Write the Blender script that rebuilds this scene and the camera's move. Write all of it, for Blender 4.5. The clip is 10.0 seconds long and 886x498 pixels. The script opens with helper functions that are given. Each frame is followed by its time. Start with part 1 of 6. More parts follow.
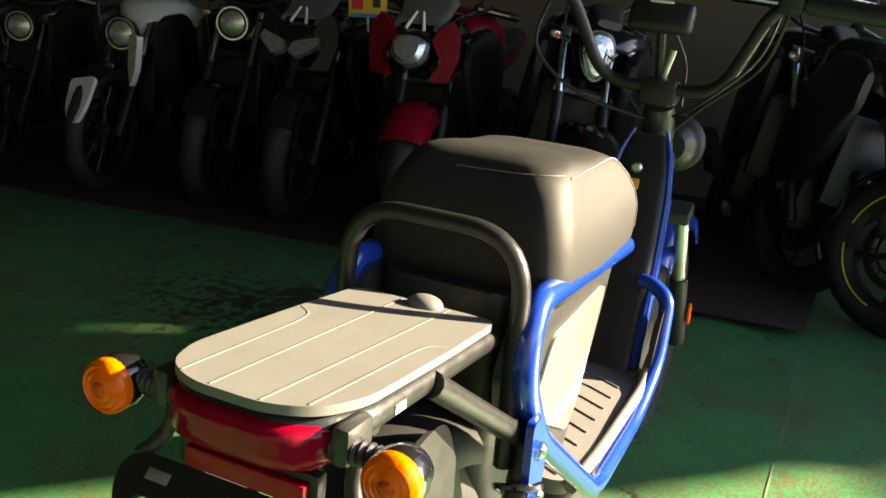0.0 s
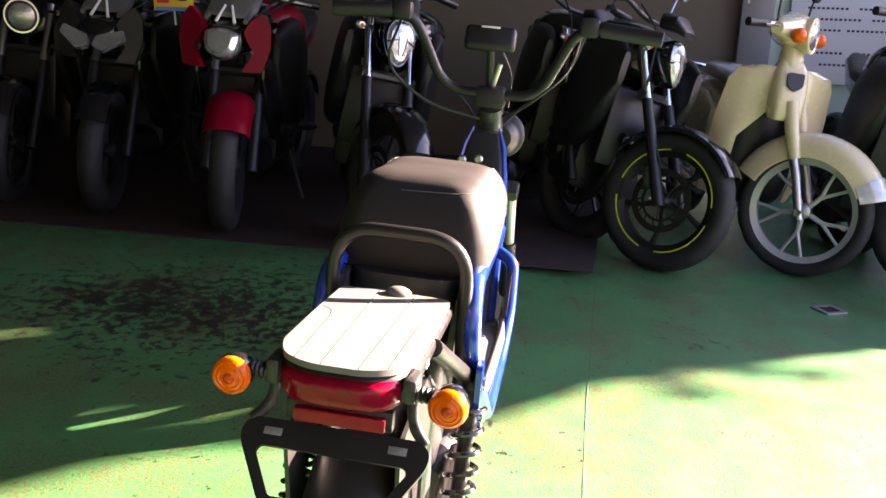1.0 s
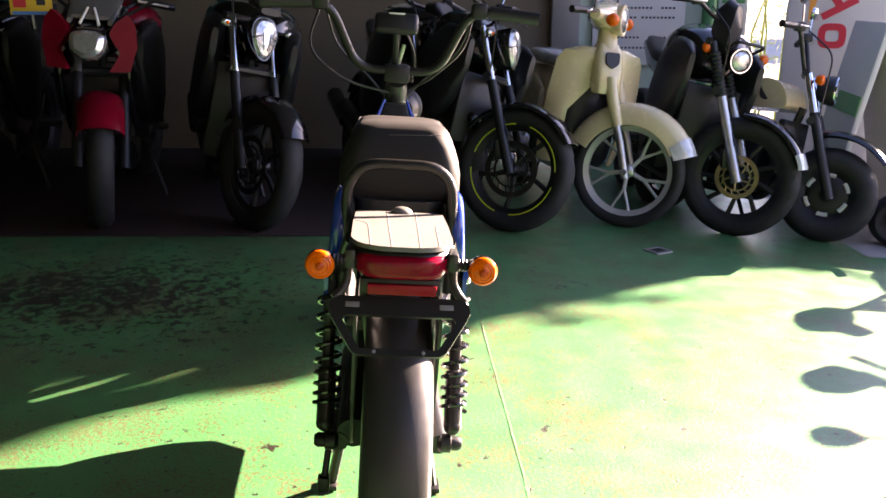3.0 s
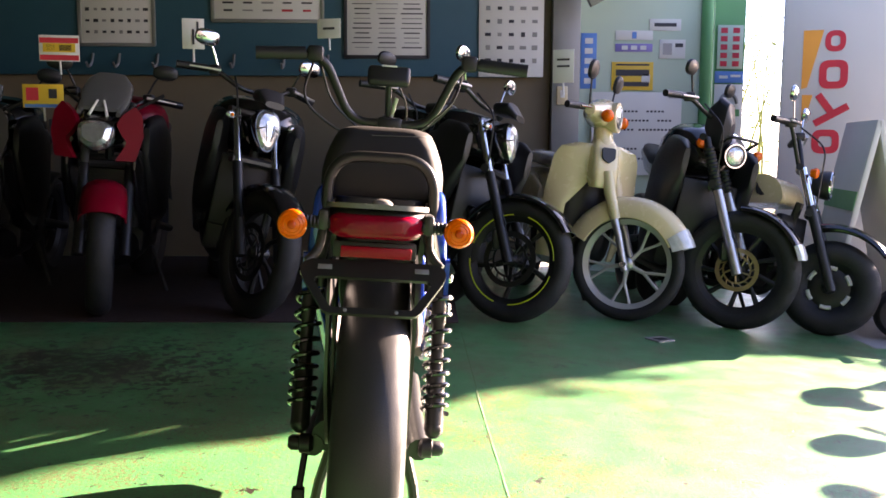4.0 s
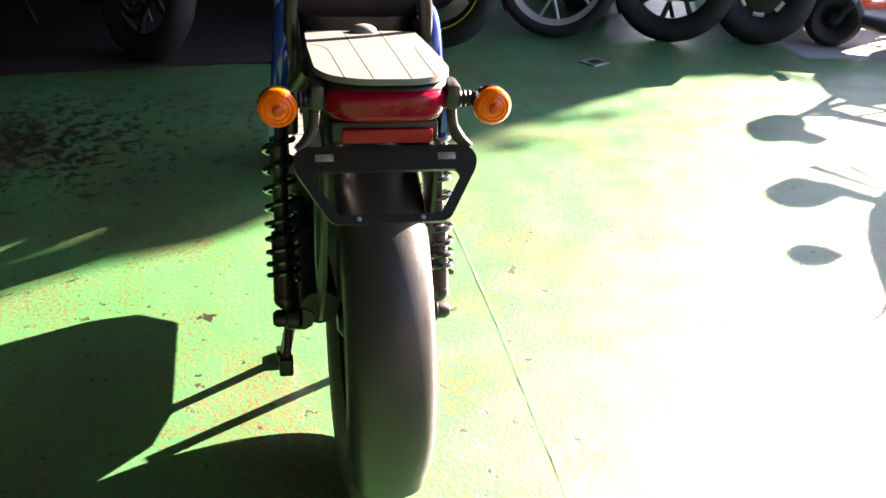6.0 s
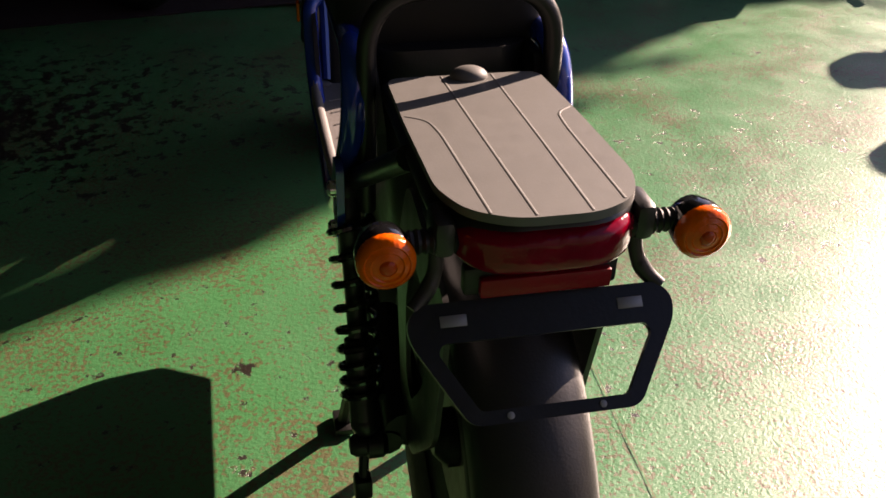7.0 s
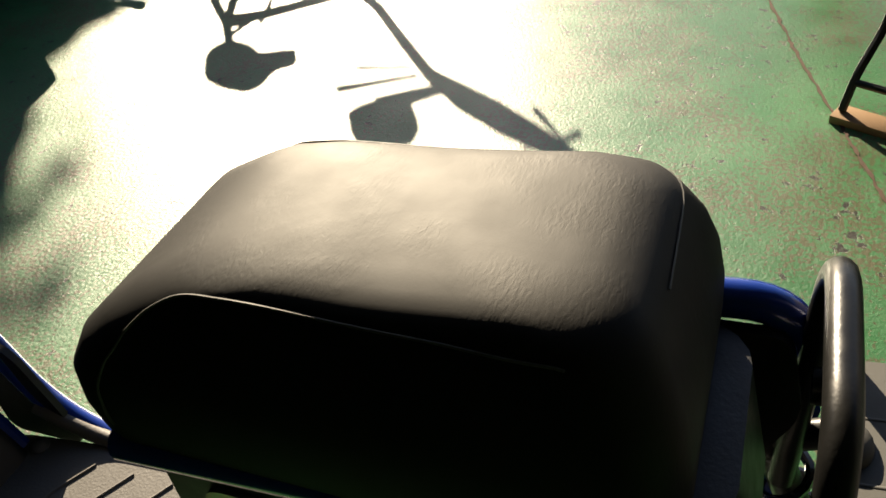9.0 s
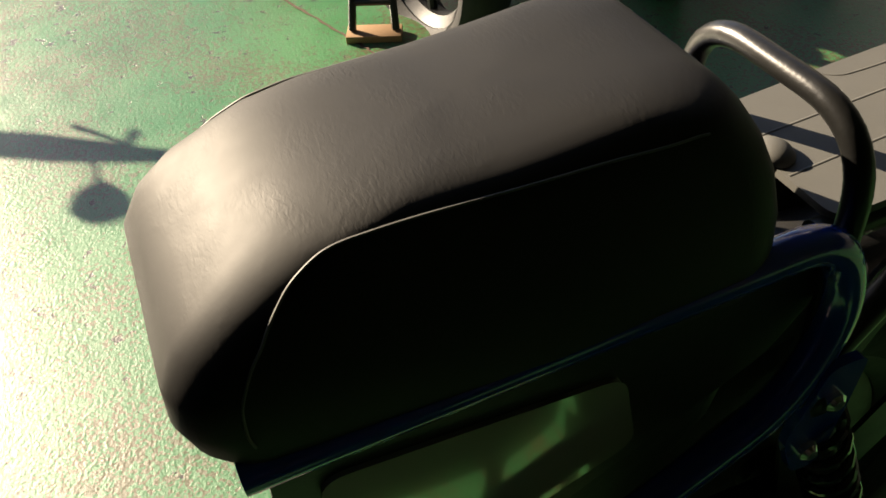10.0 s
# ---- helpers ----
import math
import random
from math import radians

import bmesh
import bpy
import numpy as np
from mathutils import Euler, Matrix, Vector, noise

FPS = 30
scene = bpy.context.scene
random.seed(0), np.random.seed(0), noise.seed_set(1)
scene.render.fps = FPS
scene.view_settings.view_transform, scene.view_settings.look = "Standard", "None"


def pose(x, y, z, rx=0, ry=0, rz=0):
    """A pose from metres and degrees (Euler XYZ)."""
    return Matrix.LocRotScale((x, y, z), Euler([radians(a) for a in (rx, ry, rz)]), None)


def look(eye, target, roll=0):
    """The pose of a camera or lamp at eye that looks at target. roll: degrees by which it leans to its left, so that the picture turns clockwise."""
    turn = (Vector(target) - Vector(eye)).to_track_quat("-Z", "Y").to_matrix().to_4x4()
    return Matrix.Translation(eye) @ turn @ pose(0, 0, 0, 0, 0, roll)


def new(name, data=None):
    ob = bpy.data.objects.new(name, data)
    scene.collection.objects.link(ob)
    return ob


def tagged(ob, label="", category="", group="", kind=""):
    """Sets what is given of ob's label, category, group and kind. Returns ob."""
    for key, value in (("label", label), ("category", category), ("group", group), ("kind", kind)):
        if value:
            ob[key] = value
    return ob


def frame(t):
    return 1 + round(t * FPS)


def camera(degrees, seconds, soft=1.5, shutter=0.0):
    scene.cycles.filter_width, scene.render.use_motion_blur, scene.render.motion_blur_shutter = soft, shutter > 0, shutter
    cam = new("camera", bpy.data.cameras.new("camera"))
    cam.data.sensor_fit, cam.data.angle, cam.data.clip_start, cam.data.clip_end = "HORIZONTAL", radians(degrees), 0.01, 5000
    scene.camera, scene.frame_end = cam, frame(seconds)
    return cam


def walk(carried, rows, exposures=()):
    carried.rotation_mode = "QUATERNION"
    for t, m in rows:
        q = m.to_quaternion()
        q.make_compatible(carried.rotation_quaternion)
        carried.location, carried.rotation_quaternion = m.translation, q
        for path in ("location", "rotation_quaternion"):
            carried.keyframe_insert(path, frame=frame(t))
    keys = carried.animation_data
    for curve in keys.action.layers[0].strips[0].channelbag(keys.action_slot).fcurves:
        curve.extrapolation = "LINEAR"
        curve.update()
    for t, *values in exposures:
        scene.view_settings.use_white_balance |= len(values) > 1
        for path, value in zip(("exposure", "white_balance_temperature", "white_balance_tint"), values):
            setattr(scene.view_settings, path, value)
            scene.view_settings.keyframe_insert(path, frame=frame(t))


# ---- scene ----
cam = camera(52.9, 10.0, soft=1.6, shutter=0.0)
PATH = [
    (0, (0.147, 0.133, 0.957), (-0.704, 1.876, 0.471), 3.0),
    (0.5, (0.134, -0.016, 1.001), (-0.496, 1.794, 0.432), 2.6),
    (1, (0.052, -0.243, 1.089), (-0.312, 1.643, 0.534), 1.8),
    (1.5, (-0.012, -0.497, 1.204), (-0.018, 1.426, 0.651), 0.8),
    (2, (-0.142, -0.592, 1.255), (-0.083, 1.33, 0.703), 0.8),
    (2.2, (-0.191, -0.596, 1.249), (-0.145, 1.325, 0.694), 0.8),
    (3.3, (-0.184, -0.664, 0.966), (-0.123, 1.266, 0.442), 0.2),
    (3.5, (-0.168, -0.67, 0.914), (-0.105, 1.293, 0.537), 0.1),
    (4, (-0.14, -0.674, 0.798), (-0.104, 1.313, 0.574), 0.3),
    (4.5, (-0.162, -0.637, 0.734), (-0.15, 1.35, 0.51), 0.4),
    (5, (-0.217, -0.511, 0.758), (-0.159, 1.475, 0.532), 0.4),
    (5.5, (-0.269, -0.47, 0.898), (-0.046, 1.476, 0.494), -0.4),
    (5.7, (-0.282, -0.428, 0.948), (-0.021, 1.437, 0.275), 0.0),
    (6.8, (-0.324, -0.042, 1.021), (-0.102, 1.626, -0.06), -3.0),
    (7, (-0.361, 0.064, 1.036), (-0.122, 1.71, -0.075), -2.4),
    (7.5, (-0.412, 0.258, 1.074), (-0.024, 1.852, -0.068), -3.3),
    (8, (-0.438, 0.56, 1.083), (0.25, 1.99, -0.09), -4.9),
    (8.5, (-0.496, 0.792, 1.092), (0.545, 1.93, -0.122), -6.4),
    (9, (-0.563, 0.901, 1.133), (0.765, 1.566, -0.14), -8.6),
    (9.5, (-0.603, 1.035, 1.155), (0.814, 1.079, -0.186), -8.7),
    (10, (-0.617, 1.232, 1.12), (0.705, 0.802, -0.25), -3.7),
]

LEVEL = pose(0, 0, 0, 0, 3.4, 0)
EXPOSURES = [(0.0, 3.3, 6900, 10), (0.5, 3.75, 6700, 36), (1.0, 4.27, 6700, 39), (2.0, 4.1, 6900, 35), (3.5, 3.9, 6600, 37), (4.5, 4.38, 6800, 30), (5.5, 4.57, 6600, 27), (7.0, 1.88, 6600, 36), (7.5, 1.77, 6600, 32), (8.0, 1.5, 6750, 19), (8.5, 1.65, 6800, 14), (9.0, 1.35, 6600, 11), (9.5, 0.9, 7200, 5), (10.0, 1.78, 6600, 14)]
walk(cam, [(t, look(eye, target, roll)) for t, eye, target, roll in PATH], EXPOSURES)

# ---- light ----
SUN_AZ, SUN_EL = 32.0, 19.0  # degrees from +x towards +y, and above the horizon
world = bpy.data.worlds.new("sky")
scene.world = world
world.use_nodes = True
sky = world.node_tree.nodes.new("ShaderNodeTexSky")
sky.sky_type, sky.sun_disc, sky.air_density, sky.dust_density = "NISHITA", False, 0.65, 0.6
sky.sun_elevation, sky.sun_rotation = radians(SUN_EL), radians(90 - SUN_AZ)
backg = world.node_tree.nodes["Background"]
backg.inputs["Strength"].default_value = 0.05
world.node_tree.links.new(sky.outputs[0], backg.inputs[0])
sun_dir = Vector((math.cos(radians(SUN_EL)) * math.cos(radians(SUN_AZ)), math.cos(radians(SUN_EL)) * math.sin(radians(SUN_AZ)), math.sin(radians(SUN_EL))))
sun_data = bpy.data.lights.new("sun", "SUN")
sun_data.energy, sun_data.angle, sun_data.color = 5.0, radians(0.35), (1.0, 0.85, 0.62)
sun = new("sun", sun_data)
sun.matrix_world = look((20, 15, 15), Vector((20, 15, 15)) - sun_dir)

# ---- materials ----
def material(name, color, rough=0.5, metal=0.0, spread=0.12, scale=8.0, bump=0.0, bump_scale=60.0, coat=0.0, rough_spread=0.12, detail=4.0):
    """A surface with blotches at one scale, roughness that wanders, and fine relief."""
    m = bpy.data.materials.new(name)
    m.use_nodes = True
    nt = m.node_tree
    b = nt.nodes["Principled BSDF"]
    b.inputs["Metallic"].default_value = metal
    b.inputs["Coat Weight"].default_value = coat
    co = nt.nodes.new("ShaderNodeTexCoord")
    n1 = nt.nodes.new("ShaderNodeTexNoise")
    n1.inputs["Scale"].default_value, n1.inputs["Detail"].default_value = scale, detail
    nt.links.new(co.outputs["Object"], n1.inputs["Vector"])
    mix = nt.nodes.new("ShaderNodeMix")
    mix.data_type = "RGBA"
    dark = [c * (1 - spread * 1.6) for c in color]
    lite = [min(1.0, c * (1 + spread)) for c in color]
    mix.inputs[6].default_value, mix.inputs[7].default_value = (*dark, 1), (*lite, 1)
    nt.links.new(n1.outputs[0], mix.inputs[0])
    nt.links.new(mix.outputs[2], b.inputs["Base Color"])
    n2 = nt.nodes.new("ShaderNodeTexNoise")
    n2.inputs["Scale"].default_value, n2.inputs["Detail"].default_value = scale * 5.3, 6.0
    nt.links.new(co.outputs["Object"], n2.inputs["Vector"])
    mr = nt.nodes.new("ShaderNodeMapRange")
    mr.inputs[3].default_value, mr.inputs[4].default_value = max(0.02, rough - rough_spread), min(1.0, rough + rough_spread)
    nt.links.new(n2.outputs[0], mr.inputs[0])
    nt.links.new(mr.outputs[0], b.inputs["Roughness"])
    if bump > 0:
        n3 = nt.nodes.new("ShaderNodeTexNoise")
        n3.inputs["Scale"].default_value, n3.inputs["Detail"].default_value = bump_scale, 5.0
        nt.links.new(co.outputs["Object"], n3.inputs["Vector"])
        bp = nt.nodes.new("ShaderNodeBump")
        bp.inputs["Strength"].default_value, bp.inputs["Distance"].default_value = bump, 0.002
        nt.links.new(n3.outputs[0], bp.inputs["Height"])
        nt.links.new(bp.outputs[0], b.inputs["Normal"])
    return m


def lens_material(name, color, rough=0.12):
    """Coloured plastic with fine moulded facets."""
    m = material(name, color, rough, 0.0, 0.22, 90.0, 0.5, 160.0)
    m.node_tree.nodes["Principled BSDF"].inputs["Specular IOR Level"].default_value = 0.35
    return m


def leather_material(name, color, rough):
    """Grained vinyl: fine pores over soft creases about a centimetre long."""
    m = material(name, color, rough, 0.0, 0.12, 7.0, 0.0, 60.0, 0.0, 0.05)
    nt = m.node_tree
    co = nt.nodes["Texture Coordinate"]
    def wave(scale, stretch, detail):
        mp = nt.nodes.new("ShaderNodeMapping")
        mp.inputs["Scale"].default_value = stretch
        mp.inputs["Rotation"].default_value = (0.0, 0.0, 0.5)
        n = nt.nodes.new("ShaderNodeTexNoise")
        n.inputs["Scale"].default_value, n.inputs["Detail"].default_value, n.inputs["Distortion"].default_value = scale, detail, 0.6
        nt.links.new(co.outputs["Object"], mp.inputs[0])
        nt.links.new(mp.outputs[0], n.inputs["Vector"])
        return n.outputs[0]
    creases, pores = wave(150.0, (1.0, 2.6, 1.0), 3.0), wave(520.0, (1.0, 1.0, 1.0), 4.0)
    patches = wave(16.0, (1.0, 1.0, 1.0), 2.0)
    fade = nt.nodes.new("ShaderNodeMapRange")
    fade.inputs[1].default_value, fade.inputs[2].default_value = 0.42, 0.66
    nt.links.new(patches, fade.inputs[0])
    amount = nt.nodes.new("ShaderNodeMath")
    amount.operation = "MULTIPLY"
    nt.links.new(creases, amount.inputs[0])
    nt.links.new(fade.outputs[0], amount.inputs[1])
    mix = nt.nodes.new("ShaderNodeMath")
    mix.operation = "MULTIPLY_ADD"
    mix.inputs[1].default_value = 0.10
    nt.links.new(pores, mix.inputs[0])
    nt.links.new(amount.outputs[0], mix.inputs[2])
    bp = nt.nodes.new("ShaderNodeBump")
    bp.inputs["Strength"].default_value, bp.inputs["Distance"].default_value = 0.20, 0.0014
    nt.links.new(mix.outputs[0], bp.inputs["Height"])
    nt.links.new(bp.outputs[0], nt.nodes["Principled BSDF"].inputs["Normal"])
    return m


def floor_material():
    """Green floor paint, worn through to brown concrete in flecks and patches."""
    m = material("floor_paint", (0.046, 0.200, 0.066), 0.40, 0.0, 0.25, 1.6, 0.0, 60.0, 0.0, 0.15, 8.0)
    nt = m.node_tree
    b = nt.nodes["Principled BSDF"]
    co = nt.nodes["Texture Coordinate"]
    def noise_node(scale, detail, rough):
        n = nt.nodes.new("ShaderNodeTexNoise")
        n.inputs["Scale"].default_value, n.inputs["Detail"].default_value, n.inputs["Roughness"].default_value = scale, detail, rough
        nt.links.new(co.outputs["Object"], n.inputs["Vector"])
        return n
    def ramp(src, a, bb):
        r = nt.nodes.new("ShaderNodeMapRange")
        r.inputs[1].default_value, r.inputs[2].default_value = a, bb
        nt.links.new(src, r.inputs[0])
        return r.outputs[0]
    def math_node(op, a, bb):
        q = nt.nodes.new("ShaderNodeMath")
        q.operation, q.use_clamp = op, True
        for i, v in enumerate((a, bb)):
            if isinstance(v, float):
                q.inputs[i].default_value = v
            else:
                nt.links.new(v, q.inputs[i])
        return q.outputs[0]
    b.inputs["Specular IOR Level"].default_value = 0.85
    # a heavily trodden patch in front of the mat
    sep = nt.nodes.new("ShaderNodeSeparateXYZ")
    nt.links.new(co.outputs["Object"], sep.inputs[0])
    vm = nt.nodes.new("ShaderNodeVectorMath")
    vm.operation = "DISTANCE"
    sc = nt.nodes.new("ShaderNodeVectorMath")
    sc.operation = "MULTIPLY"
    sc.inputs[1].default_value = (0.75, 1.3, 0.0)
    nt.links.new(co.outputs["Object"], sc.inputs[0])
    vm.inputs[1].default_value = (-1.35 * 0.75, 2.4 * 1.3, 0.0)
    nt.links.new(sc.outputs[0], vm.inputs[0])
    patch = ramp(vm.outputs["Value"], 0.95, 0.1)
    chips = noise_node(25.0, 7.0, 0.66).outputs[0]
    big = noise_node(2.1, 4.0, 0.55).outputs[0]
    lump = math_node("MULTIPLY", ramp(big, 0.40, 0.62), 0.05)
    lift = math_node("ADD", math_node("MULTIPLY", patch, 0.185), lump)
    worn = ramp(math_node("ADD", chips, lift), 0.655, 0.670)
    fleck = ramp(math_node("ADD", noise_node(110.0, 3.0, 0.6).outputs[0], math_node("MULTIPLY", ramp(noise_node(3.7, 3.0, 0.5).outputs[0], 0.42, 0.60), 0.12)), 0.585, 0.63)
    mx = nt.nodes.new("ShaderNodeMix")
    mx.data_type = "RGBA"
    mx.inputs[7].default_value = (0.018, 0.014, 0.010, 1)
    old = b.inputs["Base Color"].links[0].from_socket
    fm = nt.nodes.new("ShaderNodeMix")
    fm.data_type = "RGBA"
    fm.inputs[7].default_value = (0.105, 0.062, 0.031, 1)
    nt.links.new(math_node("MULTIPLY", fleck, 0.75), fm.inputs[0])
    nt.links.new(old, fm.inputs[6])
    nt.links.new(fm.outputs[2], mx.inputs[6])
    nt.links.new(worn, mx.inputs[0])
    nt.links.new(mx.outputs[2], b.inputs["Base Color"])
    grain = noise_node(125.0, 4.0, 0.7).outputs[0]
    hgt = math_node("SUBTRACT", math_node("MULTIPLY", grain, 0.6), math_node("MULTIPLY", worn, 0.12))
    bp = nt.nodes.new("ShaderNodeBump")
    bp.inputs["Strength"].default_value, bp.inputs["Distance"].default_value = 0.6, 0.004
    nt.links.new(hgt, bp.inputs["Height"])
    nt.links.new(bp.outputs[0], b.inputs["Normal"])
    return m


FLOOR_PAINT = floor_material()
RUBBER = material("tyre_rubber", (0.013, 0.013, 0.0135), 0.72, 0.0, 0.3, 20.0, 0.4, 180.0)
BLACK = material("black_plastic", (0.009, 0.009, 0.010), 0.45, 0.0, 0.3, 12.0, 0.15, 300.0)
GLOSSBLACK = material("black_paint", (0.008, 0.008, 0.009), 0.16, 0.0, 0.3, 6.0, 0.0, 60.0, 0.6)
SATIN = material("satin_black_metal", (0.015, 0.0148, 0.014), 0.34, 0.15, 0.2, 14.0, 0.1, 260.0)
FENDERGREY = material("matt_dark_grey_plastic", (0.022, 0.0215, 0.021), 0.40, 0.0, 0.15, 9.0, 0.12, 420.0)
CHROME = material("chrome", (0.75, 0.75, 0.75), 0.12, 1.0, 0.08, 10.0)
ALU = material("cast_aluminium", (0.52, 0.52, 0.52), 0.34, 1.0, 0.12, 16.0, 0.2, 160.0)
GREYRIM = material("silver_painted_rim", (0.5, 0.5, 0.5), 0.35, 0.3, 0.1, 14.0)
BLUE = material("blue_paint", (0.009, 0.042, 0.33), 0.18, 0.1, 0.12, 6.0, 0.03, 300.0, 0.8)
SIDEGLOSS = material("silver_gloss_panel", (0.46, 0.43, 0.37), 0.12, 0.40, 0.12, 6.0, 0.0, 60.0, 1.0, 0.03)
SEAT = leather_material("black_vinyl", (0.0105, 0.0100, 0.0094), 0.62)
SEAT.node_tree.nodes["Principled BSDF"].inputs["Specular IOR Level"].default_value = 0.34
SEAT.node_tree.nodes["Principled BSDF"].inputs["Specular Tint"].default_value = (1.0, 0.97, 0.92, 1.0)
PAD = material("grey_rubber_pad", (0.112, 0.110, 0.100), 0.60, 0.0, 0.12, 14.0, 0.04, 500.0)
RIBBED = material("footboard_rubber", (0.15, 0.14, 0.13), 0.6, 0.0, 0.12, 9.0, 0.25, 320.0)
HEADGREY = material("olive_grey_paint", (0.035, 0.04, 0.034), 0.3, 0.1, 0.15, 8.0, 0.0, 60.0, 0.3)
AMBER = lens_material("orange_lens_centre", (0.55, 0.055, 0.0), 0.2)
ORANGE = lens_material("orange_lens", (0.84, 0.125, 0.0), 0.14)
REDLENS = material("red_lens", (0.20, 0.0012, 0.012), 0.06, 0.0, 0.2, 60.0, 0.35, 120.0, 0.0, 0.03)
REFLECTOR = material("red_reflector", (0.27, 0.0012, 0.010), 0.30, 0.0, 0.15, 60.0, 0.3, 220.0, 0.0, 0.05)
for lens in (REDLENS, REFLECTOR):
    lens.node_tree.nodes["Principled BSDF"].inputs["Specular IOR Level"].default_value = 0.3
CLEAR = material("headlamp_lens", (0.66, 0.67, 0.68), 0.10, 0.75, 0.5, 60.0, 1.0, 110.0, 0.8)
CREAM = material("cream_paint", (0.68, 0.56, 0.33), 0.25, 0.0, 0.05, 5.0, 0.0, 60.0, 0.6)
RED = material("red_paint", (0.17, 0.002, 0.011), 0.34, 0.0, 0.15, 5.0, 0.0, 60.0, 0.1)
TINTED = material("smoke_grey_screen", (0.10, 0.10, 0.095), 0.15, 0.0, 0.1, 6.0, 0.0, 60.0, 0.5)
GOLD = material("gold_brake_disc", (0.42, 0.33, 0.17), 0.35, 0.9, 0.12, 16.0)
RED.node_tree.nodes["Principled BSDF"].inputs["Specular IOR Level"].default_value = 0.12
WHITE = material("white_paint", (0.62, 0.62, 0.6), 0.3, 0.0, 0.06, 5.0, 0.0, 60.0, 0.4)
YELLOW = material("yellow_print", (0.72, 0.46, 0.03), 0.5, 0.0, 0.06, 10.0)
LIME = material("lime_stripe", (0.62, 0.75, 0.02), 0.4, 0.0, 0.06, 10.0)
SEATBLACK = material("bike_seat_vinyl", (0.016, 0.016, 0.017), 0.5, 0.0, 0.2, 9.0, 0.3, 200.0)
MAT = material("brown_mat", (0.022, 0.009, 0.006), 0.85, 0.0, 0.25, 5.0, 0.5, 200.0)
WALLBEIGE = material("beige_wall", (0.175, 0.137, 0.084), 0.8, 0.0, 0.08, 2.0, 0.3, 90.0)
BLUEBOARD = material("blue_board", (0.013, 0.078, 0.112), 0.6, 0.0, 0.1, 2.5, 0.1, 90.0)
DARKWALL = material("dark_stained_wall", (0.07, 0.06, 0.05), 0.8, 0.0, 0.15, 2.0, 0.3, 90.0)
REARBLACK = material("black_rear_blocker", (0.016, 0.016, 0.017), 0.7, 0.0, 0.2, 2.0, 0.2, 40.0)
MINT = material("mint_green_wall", (0.45, 0.56, 0.43), 0.6, 0.0, 0.05, 2.0, 0.1, 90.0)
GREEN = material("green_paint", (0.10, 0.33, 0.12), 0.5, 0.0, 0.1, 3.0)
STEEL = material("grey_steel", (0.28, 0.28, 0.27), 0.45, 0.5, 0.12, 4.0)
PAPER = material("white_paper", (0.68, 0.67, 0.62), 0.7, 0.0, 0.04, 4.0)
INK = material("black_print", (0.03, 0.03, 0.035), 0.6, 0.0, 0.1, 10.0)
REDPRINT = material("red_print", (0.62, 0.03, 0.05), 0.5, 0.0, 0.06, 8.0)
ORANGEPRINT = material("orange_print", (0.85, 0.36, 0.05), 0.5, 0.0, 0.06, 8.0)
BLUEPRINT = material("blue_print", (0.08, 0.22, 0.55), 0.5, 0.0, 0.06, 8.0)
PURPLE = material("purple_print", (0.22, 0.18, 0.45), 0.5, 0.0, 0.06, 8.0)
MACHINE = material("vending_machine_panel", (0.62, 0.6, 0.56), 0.4, 0.0, 0.04, 2.0)
CONCRETE = material("pale_street_concrete", (0.30, 0.285, 0.26), 0.85, 0.0, 0.2, 3.0, 0.5, 80.0)
CONE = material("traffic_cone_plastic", (0.85, 0.10, 0.03), 0.45, 0.0, 0.06, 5.0)
CARDBOARD = material("cardboard", (0.36, 0.22, 0.11), 0.8, 0.0, 0.08, 6.0)
FILM = material("clear_wrap", (0.6, 0.6, 0.6), 0.15, 0.2, 0.3, 30.0, 0.9, 50.0, 0.5)
LEAF = material("bamboo_leaf", (0.34, 0.38, 0.08), 0.5, 0.0, 0.3, 30.0)
PLASTER = material("weathered_plaster", (0.42, 0.39, 0.34), 0.8, 0.0, 0.08, 1.0, 0.2, 60.0)

# ---- building blocks ----
def part(name, bm, mat, parent=None, label="", angle=38):
    """Links a bmesh as one mesh object under a thing or under a part."""
    me = bpy.data.meshes.new(name)
    bmesh.ops.recalc_face_normals(bm, faces=bm.faces)
    bm.to_mesh(me)
    bm.free()
    me.materials.append(mat)
    me.polygons.foreach_set("use_smooth", [True] * len(me.polygons))
    me.set_sharp_from_angle(angle=radians(angle))
    ob = new(name, me)
    ob.parent = parent
    if label:
        ob["label"] = label
    return ob


def thing(name, m, label, category, group="", kind=""):
    e = new(name)
    e.empty_display_size = 0.1
    e.matrix_world = m
    return tagged(e, label, category, group, kind)


def single(name, bm, mat, label, category, m=None, group="", kind=""):
    """A thing that is one mesh."""
    ob = part(name, bm, mat)
    if m is not None:
        ob.matrix_world = m
    return tagged(ob, label, category, group, kind)


def fillet(pts, r, steps=6, closed=False):
    """The path with its corners rounded."""
    pts = [Vector(p) for p in pts]
    out, n = [], len(pts)
    for i, p in enumerate(pts):
        if not closed and i in (0, n - 1):
            out.append(p)
            continue
        a, b = pts[i - 1] - p, pts[(i + 1) % n] - p
        d = min(r, a.length * 0.49, b.length * 0.49)
        p0, p2 = p + a.normalized() * d, p + b.normalized() * d
        for k in range(steps + 1):
            t = k / steps
            out.append((1 - t) ** 2 * p0 + 2 * t * (1 - t) * p + t * t * p2)
    return out


